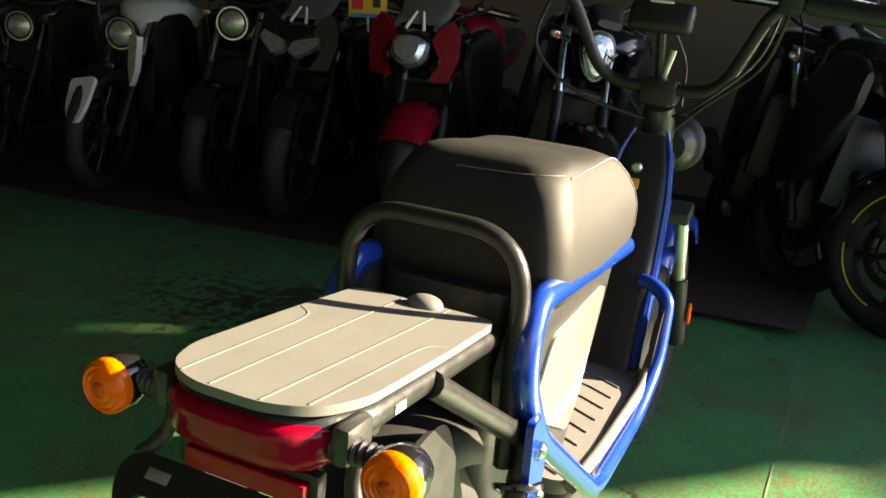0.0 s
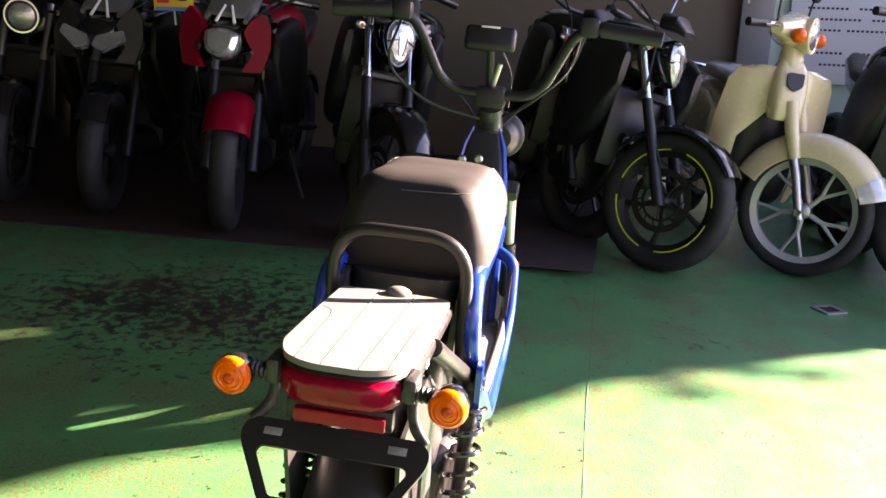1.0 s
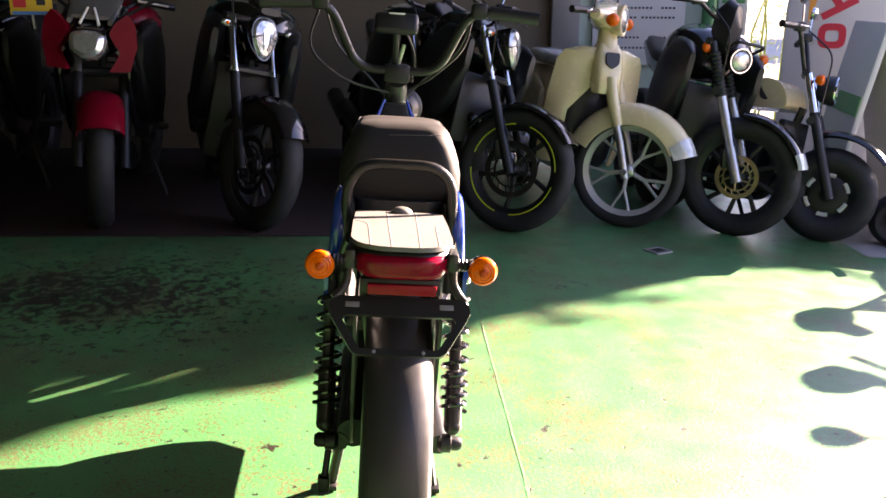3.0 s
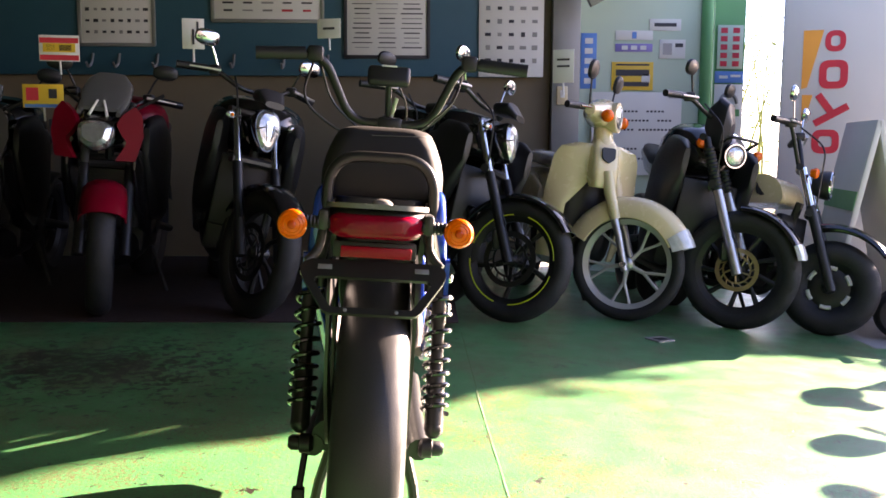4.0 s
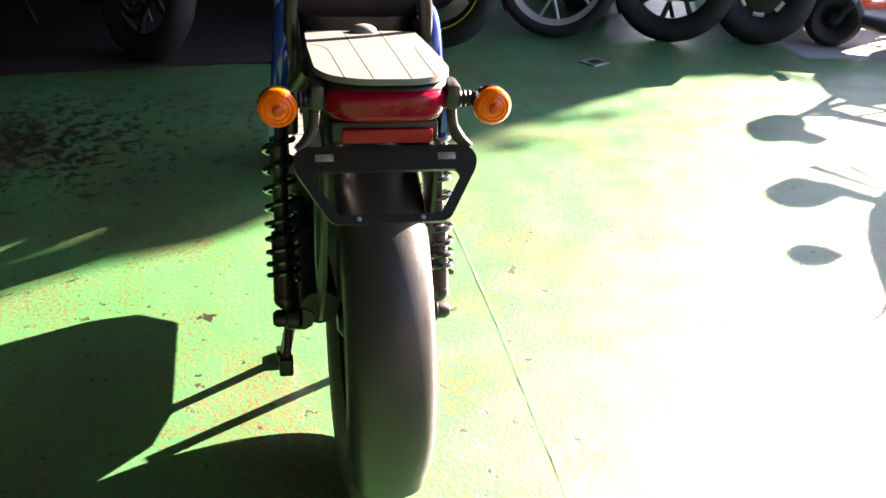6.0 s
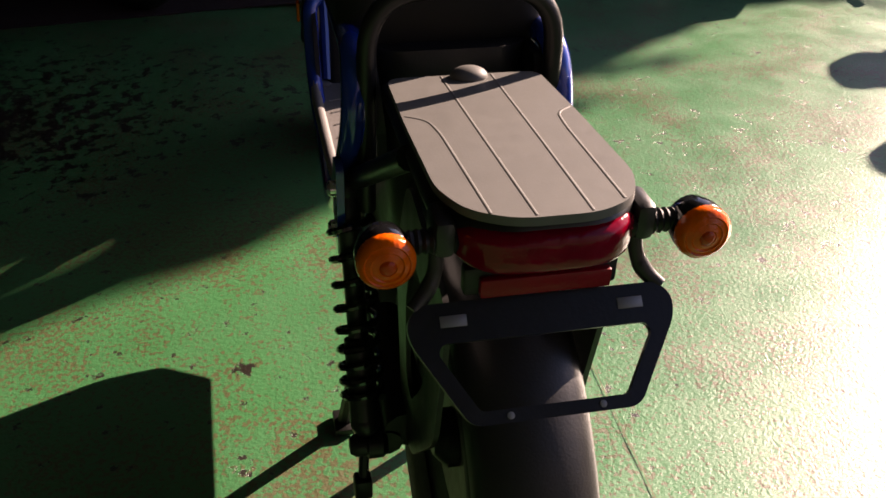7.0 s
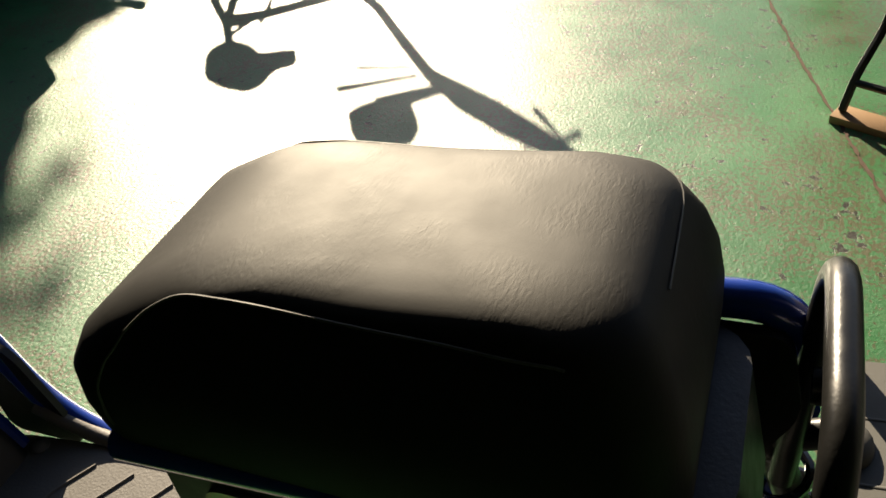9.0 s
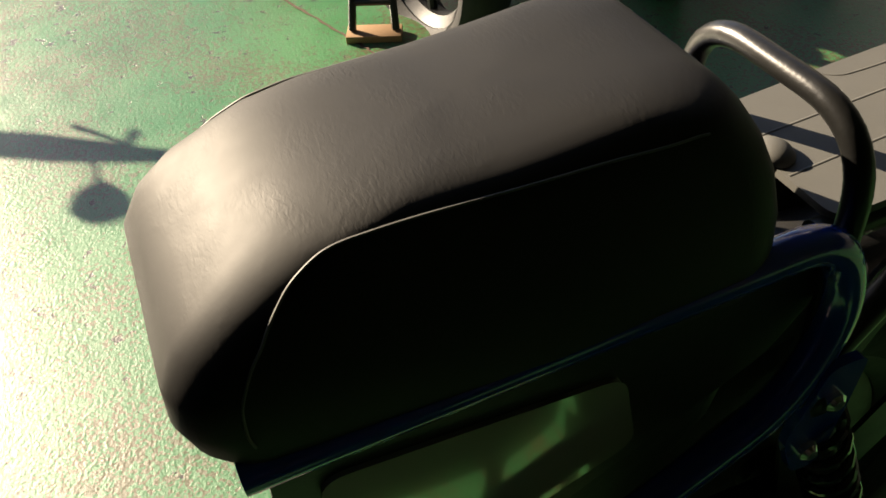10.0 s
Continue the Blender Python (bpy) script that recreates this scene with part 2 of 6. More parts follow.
def tube(bm, pts, r, n=10, closed=False, squash=1.0):
    """A round bar along a path; r is one radius or one for each point."""
    pts = [Vector(p) for p in pts]
    m = len(pts)
    radii = list(r) if isinstance(r, (list, tuple)) else [r] * m
    if len(radii) != m:
        k = len(radii) - 1
        radii = [radii[int(i * k / (m - 1))] * (1 - (i * k / (m - 1)) % 1) + radii[min(k, int(i * k / (m - 1)) + 1)] * ((i * k / (m - 1)) % 1) for i in range(m)]
    rings, side = [], None
    for i, p in enumerate(pts):
        if closed:
            d = pts[(i + 1) % m] - pts[i - 1]
        else:
            d = pts[min(i + 1, m - 1)] - pts[max(i - 1, 0)]
        d.normalize()
        if side is None:
            side = d.orthogonal().normalized() if abs(d.x) > 0.9 else (Vector((1, 0, 0)) - d * d.x).normalized()
        side = (side - d * side.dot(d)).normalized()
        up = d.cross(side)
        rings.append([bm.verts.new(p + (side * math.cos(q) + up * squash * math.sin(q)) * radii[i]) for q in (2 * math.pi * k / n for k in range(n))])
    for i in range(m if closed else m - 1):
        a, b = rings[i], rings[(i + 1) % m]
        for k in range(n):
            bm.faces.new((a[k], a[(k + 1) % n], b[(k + 1) % n], b[k]))
    if not closed:
        bm.faces.new(rings[0][::-1])
        bm.faces.new(rings[-1])
    return bm


def bar(pts, r, n=10, bend=0.0, closed=False, squash=1.0):
    bm = bmesh.new()
    return tube(bm, fillet(pts, bend, 6, closed) if bend else pts, r, n, closed, squash)


def box(bm, c, size, bevel=0.0, m=None, seg=2):
    """A block with rounded edges; m turns it about its own middle."""
    made = bmesh.ops.create_cube(bm, size=1.0)
    vs = made["verts"]
    bmesh.ops.scale(bm, vec=size, verts=vs)
    if bevel > 0:
        es = list({e for v in vs for e in v.link_edges})
        res = bmesh.ops.bevel(bm, geom=es, offset=bevel, segments=seg, affect="EDGES", profile=0.5, clamp_overlap=True)
        vs = list({v for f in res["faces"] for v in f.verts} | {v for v in vs if v.is_valid})
        grown = set(vs)
        todo = list(vs)
        while todo:
            v = todo.pop()
            for e in v.link_edges:
                o = e.other_vert(v)
                if o not in grown:
                    grown.add(o)
                    todo.append(o)
        vs = list(grown)
    mm = Matrix.Translation(c) @ (m if m is not None else Matrix())
    bmesh.ops.transform(bm, matrix=mm, verts=vs)
    return bm


def block(c, size, bevel=0.0, m=None, seg=2):
    return box(bmesh.new(), c, size, bevel, m, seg)


def lathe(bm, profile, m=None, n=24, closed=False, arc=(0.0, 360.0)):
    """Turns a profile of (radius, height) about z; m places it."""
    m = m if m is not None else Matrix()
    full = arc[1] - arc[0] >= 359.9
    count = n if full else n + 1
    rings = []
    for k in range(count):
        q = radians(arc[0] + (arc[1] - arc[0]) * k / n)
        rings.append([bm.verts.new(m @ Vector((r * math.cos(q), r * math.sin(q), h))) for r, h in profile])
    p = len(profile)
    for k in range(n if full else n):
        a, b = rings[k], rings[(k + 1) % count]
        for i in range(p if closed else p - 1):
            j = (i + 1) % p
            bm.faces.new((a[i], b[i], b[j], a[j]))
    if not closed:
        for i in (0, p - 1):
            if full and profile[i][0] > 1e-6:
                bm.faces.new([g[i] for g in rings])
    bmesh.ops.remove_doubles(bm, verts=bm.verts, dist=1e-6)
    return bm


def prism(bm, outline, depth, m=None, bevel=0.0, hole=None):
    """A plate of the outline (x, y), depth thick along z, centred; hole: an inner outline of as many points."""
    m = m if m is not None else Matrix()
    h = depth / 2
    top = [bm.verts.new(m @ Vector((x, y, h))) for x, y in outline]
    bot = [bm.verts.new(m @ Vector((x, y, -h))) for x, y in outline]
    n = len(outline)
    for i in range(n):
        j = (i + 1) % n
        bm.faces.new((bot[i], bot[j], top[j], top[i]))
    if hole is None:
        bm.faces.new(top)
        bm.faces.new(bot[::-1])
    else:
        t2 = [bm.verts.new(m @ Vector((x, y, h))) for x, y in hole]
        b2 = [bm.verts.new(m @ Vector((x, y, -h))) for x, y in hole]
        for i in range(n):
            j = (i + 1) % n
            bm.faces.new((b2[j], b2[i], t2[i], t2[j]))
            bm.faces.new((top[i], top[j], t2[j], t2[i]))
            bm.faces.new((bot[j], bot[i], b2[i], b2[j]))
    if bevel > 0:
        flat = [e for e in bm.edges if len(e.link_faces) == 2 and e.calc_face_angle(0) > 0.9]
        bmesh.ops.bevel(bm, geom=flat, offset=bevel, segments=2, affect="EDGES", clamp_overlap=True)
    return bm


def loft(bm, rings, cap=True, closed=True):
    """Skins rings of points of one count."""
    vs = [[bm.verts.new(p) for p in ring] for ring in rings]
    n = len(vs[0])
    for a, b in zip(vs, vs[1:]):
        for k in range(n if closed else n - 1):
            bm.faces.new((a[k], a[(k + 1) % n], b[(k + 1) % n], b[k]))
    if cap:
        bm.faces.new(vs[0][::-1])
        bm.faces.new(vs[-1])
    return bm


def oval(w, h, n=24, power=2.5):
    """Points of a superellipse w by h (full sizes)."""
    if power >= 4.5 and n % 4 == 0:
        # flat sides joined by round corners, with points where each corner ends
        hw, hh = w / 2, h / 2
        r = min(hw, hh) * 2.6 / power
        per = n // 4
        arcs = max(4, per * 5 // 8)
        out = []
        for q, (sx, sy) in enumerate(((1, 1), (-1, 1), (-1, -1), (1, -1))):
            cx, cy = sx * (hw - r), sy * (hh - r)
            for k in range(arcs):
                a = math.pi / 2 * (q + k / (arcs - 1))
                out.append((cx + r * math.cos(a), cy + r * math.sin(a)))
            nx, ny = ((-1, 1), (-1, -1), (1, -1), (1, 1))[q]
            a = math.pi / 2 * (q + 1)
            p0, p1 = out[-1], (nx * (hw - r) + r * math.cos(a), ny * (hh - r) + r * math.sin(a))
            for k in range(per - arcs):
                f = (k + 1) / (per - arcs + 1)
                out.append((p0[0] + (p1[0] - p0[0]) * f, p0[1] + (p1[1] - p0[1]) * f))
        return out
    out = []
    for k in range(n):
        q = 2 * math.pi * k / n
        c, s = math.cos(q), math.sin(q)
        out.append((w / 2 * math.copysign(abs(c) ** (2 / power), c), h / 2 * math.copysign(abs(s) ** (2 / power), s)))
    return out


def round2d(pts, r, steps=5):
    return [(p.x, p.y) for p in fillet([(x, y, 0) for x, y in pts], r, steps, True)]


def ball(bm, c, r, squash=(1, 1, 1), n=14):
    made = bmesh.ops.create_uvsphere(bm, u_segments=n, v_segments=max(6, n // 2 + 1), radius=r)
    bmesh.ops.transform(bm, matrix=Matrix.Translation(c) @ Matrix.Diagonal((*squash, 1)), verts=made["verts"])
    return bm


X_AXIS = pose(0, 0, 0, 0, 90, 0)  # turns z into x
BACK = pose(0, 0, 0, 90, 0, 0)  # turns z into -y


def slope(x):
    """Height of the floor: level in the shop, falling towards the street."""
    return 0.036 if x < -0.606 else -0.0594 * x

# ---- floor, walls, street ----
def build_setting():
    bm = bmesh.new()
    xs = [-60, -6, -4, -2, -1, -0.7, -0.606, -0.5, 0, 1, 1.95, 3.2, 3.4, 60]
    ys = [-60, -8, 0, 3, 3.36, 5.6, 9, 20, 120]
    grid = [[bm.verts.new((x, y, slope(min(x, 3.2)) - (0.02 if x > 3.3 else 0.0))) for y in ys] for x in xs]
    for i in range(len(xs) - 1):
        for j in range(len(ys) - 1):
            bm.faces.new((grid[i][j], grid[i + 1][j], grid[i + 1][j + 1], grid[i][j + 1]))
    ground = single("floor", bm, FLOOR_PAINT, "green painted concrete floor, worn in dark flecks and patches", "floor", kind="structure")
    ground.data.materials.append(CONCRETE)
    for f in ground.data.polygons:
        if f.center.x > 3.3 or f.center.y > 6.5 or (f.center.x > 1.95 and f.center.y > 3.36) or f.center.y < -8 or f.center.x < -6:
            f.material_index = 1
    single("floor_mat", block((-2.83, 4.36, 0.039), (5.66, 2.36, 0.006), 0.002), MAT, "dark red-brown rubber mat under the parked motorcycles", "mat", kind="structure")
    # back wall of the shop: beige below, blue board above
    single("wall_back", block((-2.64, 5.70, 1.45), (6.72, 0.2, 2.9), 0), WALLBEIGE, "beige plaster wall behind the motorcycles", "wall", kind="structure")
    single("wall_board", block((-2.66, 5.575, 2.08), (6.6, 0.05, 1.58), 0.004), BLUEBOARD, "blue display board on the upper wall", "wall board", kind="structure")
    single("wall_left", block((-6.1, 0.35, 1.45), (0.2, 10.9, 2.9), 0), DARKWALL, "dark stained side wall of the shop", "wall", kind="structure")
    # out of view: a roof added to keep the sky off the shaded floor
    single("ceiling", block((-2.65, 0.35, 2.46), (7.1, 10.9, 0.12), 0), DARKWALL, "unseen dark roof added over the shop to hold off skylight", "ceiling", kind="structure")
    # unseen behind the camera, added black to cut light from the rear
    single("wall_rear", block((0.9, -5.0, 1.9), (13.8, 0.2, 4.4), 0), REARBLACK, "unseen plain black wall added behind the camera to block light", "wall", kind="structure")
    single("wall_post", block((0.81, 5.62, 1.45), (0.19, 0.2, 2.9), 0.004), STEEL, "grey-brown steel post between two walls", "post", kind="structure")
    single("wall_mint", block((1.345, 5.68, 1.40), (0.89, 0.12, 3.0), 0), MINT, "pale mint green wall with notices", "wall", kind="structure")
    single("downpipe", bar([(1.800, 5.60, -0.12), (1.800, 5.60, 2.9)], 0.042, 16), GREEN, "green painted downpipe", "pipe", kind="structure")
    single("wall_green", block((1.965, 5.66, 1.40), (0.215, 0.08, 3.0), 0), GREEN, "narrow green wall strip with signs", "wall", kind="structure")
    # posters and notices
    def poster(name, x0, x1, z0, z1, y, mat, label, bars, frame_mat=None):
        root = thing(name, pose((x0 + x1) / 2, y, (z0 + z1) / 2), label, "poster")
        w, h = x1 - x0, z1 - z0
        part("sheet", block((0, 0, 0), (w, 0.006, h), 0.001), mat, root)
        if frame_mat is not None:
            for cx, cz, sx, sz in ((0, h / 2, w, 0.012), (0, -h / 2, w, 0.012), (w / 2, 0, 0.012, h), (-w / 2, 0, 0.012, h)):
                part("edge", block((cx, -0.005, cz), (sx + 0.012, 0.012, sz + 0.012), 0.002), frame_mat, root)
        for bx, bz, bw, bh, bmat in bars:
            part("print_bar", block((bx * w, -0.0045, bz * h), (bw * w, 0.002, bh * h), 0), bmat, root)
        return root
    rng = random.Random(4)
    def rows_of(nx, nz, bw, bh, mats, z0=-0.4, z1=0.4):
        return [((i + 0.5) / nx * 0.9 - 0.45, z0 + (z1 - z0) * (j + 0.5) / nz, bw * rng.uniform(0.6, 1.0), bh * rng.uniform(0.6, 1.0), rng.choice(mats)) for i in range(nx) for j in range(nz)]
    poster("poster", -2.50, -2.00, 1.49, 1.96, 5.544, PAPER, "framed white chart with rows of small dark pictures", rows_of(8, 5, 0.07, 0.05, [INK, INK, STEEL]), STEEL)
    poster("poster", -1.60, -0.857, 1.655, 2.10, 5.544, PAPER, "wide white poster with printed lines", rows_of(5, 7, 0.12, 0.035, [INK, INK, STEEL, REDPRINT]), STEEL)
    poster("poster", -0.70, -0.135, 1.42, 2.0, 5.544, PAPER, "white notice in a black border with lines of small print", rows_of(3, 15, 0.27, 0.014, [INK, INK, STEEL], -0.42, 0.42), INK)
    poster("poster", 0.21, 0.655, 1.29, 1.95, 5.540, PAPER, "white price chart with rows of small dark pictures", rows_of(5, 6, 0.10, 0.05, [INK, INK, STEEL]), None)
    poster("notice", 1.144, 1.435, 1.21, 1.405, 5.615, YELLOW, "yellow notice with a dark border and black print", [(0, 0.12, 0.8, 0.22, INK), (0, -0.28, 0.8, 0.16, INK), (0.0, 0.4, 0.8, 0.06, INK), (0.32, -0.08, 0.2, 0.3, PAPER)])
    poster("notice", 1.165, 1.425, 1.475, 1.53, 5.616, PURPLE, "purple strip notice with pale print", [(-0.25, 0, 0.16, 0.5, PAPER), (0, 0, 0.16, 0.5, PAPER), (0.25, 0, 0.16, 0.5, PAPER)])
    poster("notice", 1.165, 1.425, 1.555, 1.62, 5.616, PAPER, "white notice with a blue mark", [(0.0, 0.0, 0.12, 0.7, BLUEPRINT)])
    poster("notice", 1.475, 1.655, 1.43, 1.56, 5.616, PAPER, "small white notice with a dark picture", [(-0.2, 0.0, 0.35, 0.6, STEEL), (0.25, 0.2, 0.3, 0.2, INK)])
    poster("notice", 1.40, 1.62, 1.62, 1.70, 5.616, PAPER, "white strip notice with a line of print", [(0, 0, 0.7, 0.3, INK)])
    poster("notice", 0.925, 1.035, 1.22, 1.60, 5.616, BLUEPRINT, "tall dark blue notice with white characters as bars", [(0, 0.36 - 0.18 * k, 0.5, 0.10, PAPER) for k in range(5)])
    poster("notice_board", 1.005, 1.632, 0.62, 1.195, 5.58, PAPER, "large white board in plastic with printed lines", [(-0.34 + 0.042 * k, z, 0.026, 0.022, INK) for z, a, b in ((0.27, 0, 9), (0.27, 11, 16), (0.16, 0, 12), (0.16, 14, 18), (0.05, 0, 8), (0.05, 9, 18), (-0.18, 2, 9), (-0.18, 11, 16), (-0.30, 4, 15)) for k in range(a, b)] + [(0.40, 0.44, 0.10, 0.02, STEEL)])
    poster("sign_strip", 1.875, 2.055, 1.36, 1.66, 5.605, MINT, "pale green sign with red characters as bars", [(-0.25, 0.38 - 0.19 * k, 0.26, 0.12, REDPRINT) for k in range(5)] + [(0.22, 0.38 - 0.19 * k, 0.26, 0.12, REDPRINT) for k in range(5)])
    poster("sign_strip", 1.865, 2.065, 1.265, 1.345, 5.605, BLUEPRINT, "blue sign with white strokes", [(-0.2, 0, 0.3, 0.25, PAPER), (0.22, 0.1, 0.35, 0.2, PAPER)])
    poster("sign_strip", 1.865, 2.065, 0.55, 1.255, 5.605, PAPER, "tall white sign with green and black print", [(0, 0.22, 0.8, 0.07, GREEN), (-0.2, -0.02, 0.25, 0.05, INK), (0.22, -0.02, 0.35, 0.05, INK), (-0.22, -0.15, 0.34, 0.13, INK), (0.22, -0.15, 0.34, 0.13, INK), (-0.2, -0.33, 0.3, 0.12, REDPRINT), (0.2, -0.33, 0.3, 0.12, REDPRINT)])
    arch = thing("arch_mark", pose(1.965, 5.598, 1.12), "grey arch shape on the white sign", "sign")
    part("arch", bar([(0.06 * math.cos(radians(q)), 0, 0.07 * math.sin(radians(q))) for q in range(0, 181, 15)], 0.013, 8, 0, False), STEEL, arch)
    sw = thing("switch_box", pose(0.785, 5.51, 1.165), "cream wall switch box on the post", "switch")
    part("box", block((0, 0, 0), (0.075, 0.03, 0.125), 0.006), CREAM, sw)
    part("rocker", block((0, -0.016, 0.01), (0.03, 0.006, 0.05), 0.002), PAPER, sw)
    # pegs along the lower edge of the board
    for k, x in enumerate((-2.42, -2.24, -1.98, -1.46, -1.12, -0.82)):
        single("board_hook", bar(fillet([(0, 0, 0.10), (0, -0.03, 0.03), (0, -0.10, 0.0), (0, -0.13, 0.03)], 0.03, 5), 0.009, 8, 0, False), STEEL, "grey steel hook on the display board", "hook", pose(x, 5.55, 1.33), "hooks on the board")
    # dark signboard hanging above the mint wall
    hs = thing("hanging_sign", pose(1.13, 5.2, 1.86, 0, -28, 0), "dark grey hanging board seen from below", "sign")
    part("board", block((0, 0, 0.12), (0.52, 0.05, 0.30), 0.006), STEEL, hs)
    for x in (-0.2, 0.2):
        part("hanger_rod", bar([(x, 0, 0.20), (x, 0.44, 0.34)], 0.008, 6), STEEL, hs)
    # drinks vending machine: side panel towards the shop
    vm = thing("vending_machine", pose(2.03, 4.84, -0.14, 0, 0, -24), "white vending machine with a red and orange mark on its side", "vending machine")
    part("cabinet", block((0.42, 0.37, 0.95), (0.84, 0.72, 1.83), 0.015), MACHINE, vm)
    part("plinth", block((0.42, 0.37, 0.02), (0.80, 0.68, 0.06), 0.004), BLACK, vm)
    SIDE = Matrix(((1, 0, 0, 0), (0, 0, -1, 0.008), (0, 1, 0, 0), (0, 0, 0, 1)))
    for o in ([(0.118, 1.66), (0.232, 1.66), (0.150, 1.32), (0.118, 1.31)], [(0.125, 1.275), (0.185, 1.275), (0.150, 1.14), (0.125, 1.06)]):
        part("orange_flag", prism(bmesh.new(), o, 0.003, SIDE), ORANGEPRINT, vm)
    # red rings and slanted bars stand where the maker's mark is
    for x0, x1, z0, z1, w in ((0.190, 0.345, 0.920, 1.065, 0.040), (0.215, 0.375, 1.310, 1.480, 0.042), (0.240, 0.355, 1.530, 1.655, 0.032)):
        o = round2d([(x0, z0), (x1, z0), (x1, z1), (x0, z1)], 0.055, 6)
        i = round2d([(x0 + w, z0 + w), (x1 - w, z0 + w), (x1 - w, z1 - w), (x0 + w, z1 - w)], 0.022, 6)
        part("red_mark", prism(bmesh.new(), o, 0.003, SIDE, 0, i), REDPRINT, vm)
    for (ax, az), (bx, bz) in (((0.200, 1.100), (0.385, 1.205)), ((0.215, 1.275), (0.290, 1.172))):
        d = Vector((bx - ax, bz - az)).normalized() * 0.021
        part("red_mark", prism(bmesh.new(), [(ax + d.y, az - d.x), (bx + d.y, bz - d.x), (bx - d.y, bz + d.x), (ax - d.y, az + d.x)], 0.003, SIDE), REDPRINT, vm)
    # folding sign
    af = thing("folding_sign", pose(2.16, 4.02, slope(2.16), 0, 0, -10), "white folding pavement sign with a green stripe", "sign")
    for s in (-1, 1):
        tilt = pose(0, 0, 1.08, 0, s * 11.5, 0)
        pan = part("panel", block(tilt @ Vector((0, 0, -0.53)), (0.03, 0.55, 1.06), 0.006, pose(0, 0, 0, 0, s * 11.5, 0)), MACHINE, af)
        part("green_stripe", block(tilt @ Vector((-s * 0.018 if s > 0 else 0.018, 0, -0.42)), (0.004, 0.54, 0.10), 0, pose(0, 0, 0, 0, s * 11.5, 0)), GREEN, pan)
    # traffic cone on the street
    tc = thing("traffic_cone", pose(2.95, 4.7, slope(3.2) - 0.0), "orange traffic cone with white bands", "cone")
    bm = bmesh.new()
    lathe(bm, [(0.175, 0.03), (0.15, 0.05), (0.03, 0.68), (0.022, 0.70), (0.0, 0.70)], None, 28)
    part("cone_body", bm, CONE, tc)
    part("cone_base", block((0, 0, 0.018), (0.38, 0.38, 0.036), 0.012), CONE, tc)
    for a, b in ((0.22, 0.32), (0.42, 0.52)):
        bm = bmesh.new()
        f = lambda h: 0.15 - (h - 0.05) * 0.19048 + 0.002
        lathe(bm, [(f(a), a), (f(b), b), (f(b) - 0.004, b), (f(a) - 0.004, a)], None, 28, True)
        part("white_band", bm, WHITE, tc)
    # white gate frame by the street
    gt = thing("gate_frame", pose(3.62, 6.0, -0.2), "white painted steel gate frame by the street", "gate")
    for x in (-0.30, 0.0):
        part("post", block((x, 0, 1.2), (0.07, 0.07, 2.4), 0.006), WHITE, gt)
    for z in (0.55, 1.3):
        part("rail", block((-0.15, 0, z), (0.30, 0.05, 0.05), 0.004), WHITE, gt)
    # houses across the street, and an unseen screen added to shade the shop
    def house(name, m, w, d, h, mat, label, nx, nz):
        hs_ = thing(name, m, label, "house")
        part("wall", block((0, 0, h / 2), (w, d, h), 0), mat, hs_)
        part("roof", block((0, 0, h + 0.12), (w + 0.5, d + 0.5, 0.24), 0.02), STEEL, hs_)
        for i in range(nx):
            for j in range(nz):
                wn = part("window", block(((i + 0.5) / nx * w - w / 2, -d / 2 - 0.03, 1.5 + 2.7 * j), (1.2, 0.08, 1.3), 0.01), STEEL, hs_)
                part("pane", block(((i + 0.5) / nx * w - w / 2, -d / 2 - 0.075, 1.5 + 2.7 * j), (1.05, 0.02, 1.15), 0), GLOSSBLACK, wn)
        return hs_
    house("house", pose(24, 30, -0.2), 14, 6, 5.6, PLASTER, "weathered plaster house across the street", 5, 2)
    house("house", pose(-8, -16, -0.2, 0, 0, 180), 26, 6, 5.6, PLASTER, "weathered plaster house behind the yard", 7, 2)
    sh = math.cos(radians(SUN_AZ)), math.sin(radians(SUN_AZ))
    nb = thing("neighbour_house", Matrix.Translation((0.39 + 12.0 * sh[0], 2.485 + 12.0 * sh[1], 0)) @ pose(0, 0, 0, 0, 0, SUN_AZ + 90), "unseen added screen shaped to cast the shade edge on the floor", "house")
    t = math.tan(radians(SUN_EL))
    # traced from the wanted shade edge on the floor: (along the sun, sideways)
    rim = [(2.30, 0.36), (1.90, 0.30), (1.84, 0.17), (1.79, 0.03), (1.72, -0.07), (1.68, -0.36), (1.66, -0.47), (1.60, -0.33), (1.55, -0.17), (1.47, -0.16), (1.36, -0.06), (1.24, -0.05), (1.15, 0.01), (1.08, 0.04), (1.00, 0.12), (0.95, 0.09), (0.90, 0.02), (0.78, 0.015), (0.65, 0.0), (0.45, 0.01),
           (0.31, -0.012), (0.10, -0.02), (-0.05, -0.045), (-0.14, -0.025), (-0.30, -0.07), (-0.45, -0.06), (-0.62, -0.12), (-0.80, -0.17), (-1.00, -0.24), (-1.16, -0.21), (-1.40, -0.235), (-1.58, -0.22), (-1.70, -0.19), (-1.92, -0.16)]
    high = (12.0 + 1.92) * t
    edge = [(side + 0.012 * math.sin(37 * along), (12.0 - along) * t - 0.03) for along, side in rim]
    prof = [(0.36, -0.4), *edge, (-0.9, high + 0.9), (-0.9, high + 3.2), (2.5, high + 3.2), (2.5, -0.4)]
    bm = bmesh.new()
    loops = [[bm.verts.new((x, 0.0, z)) for x, z in prof]]
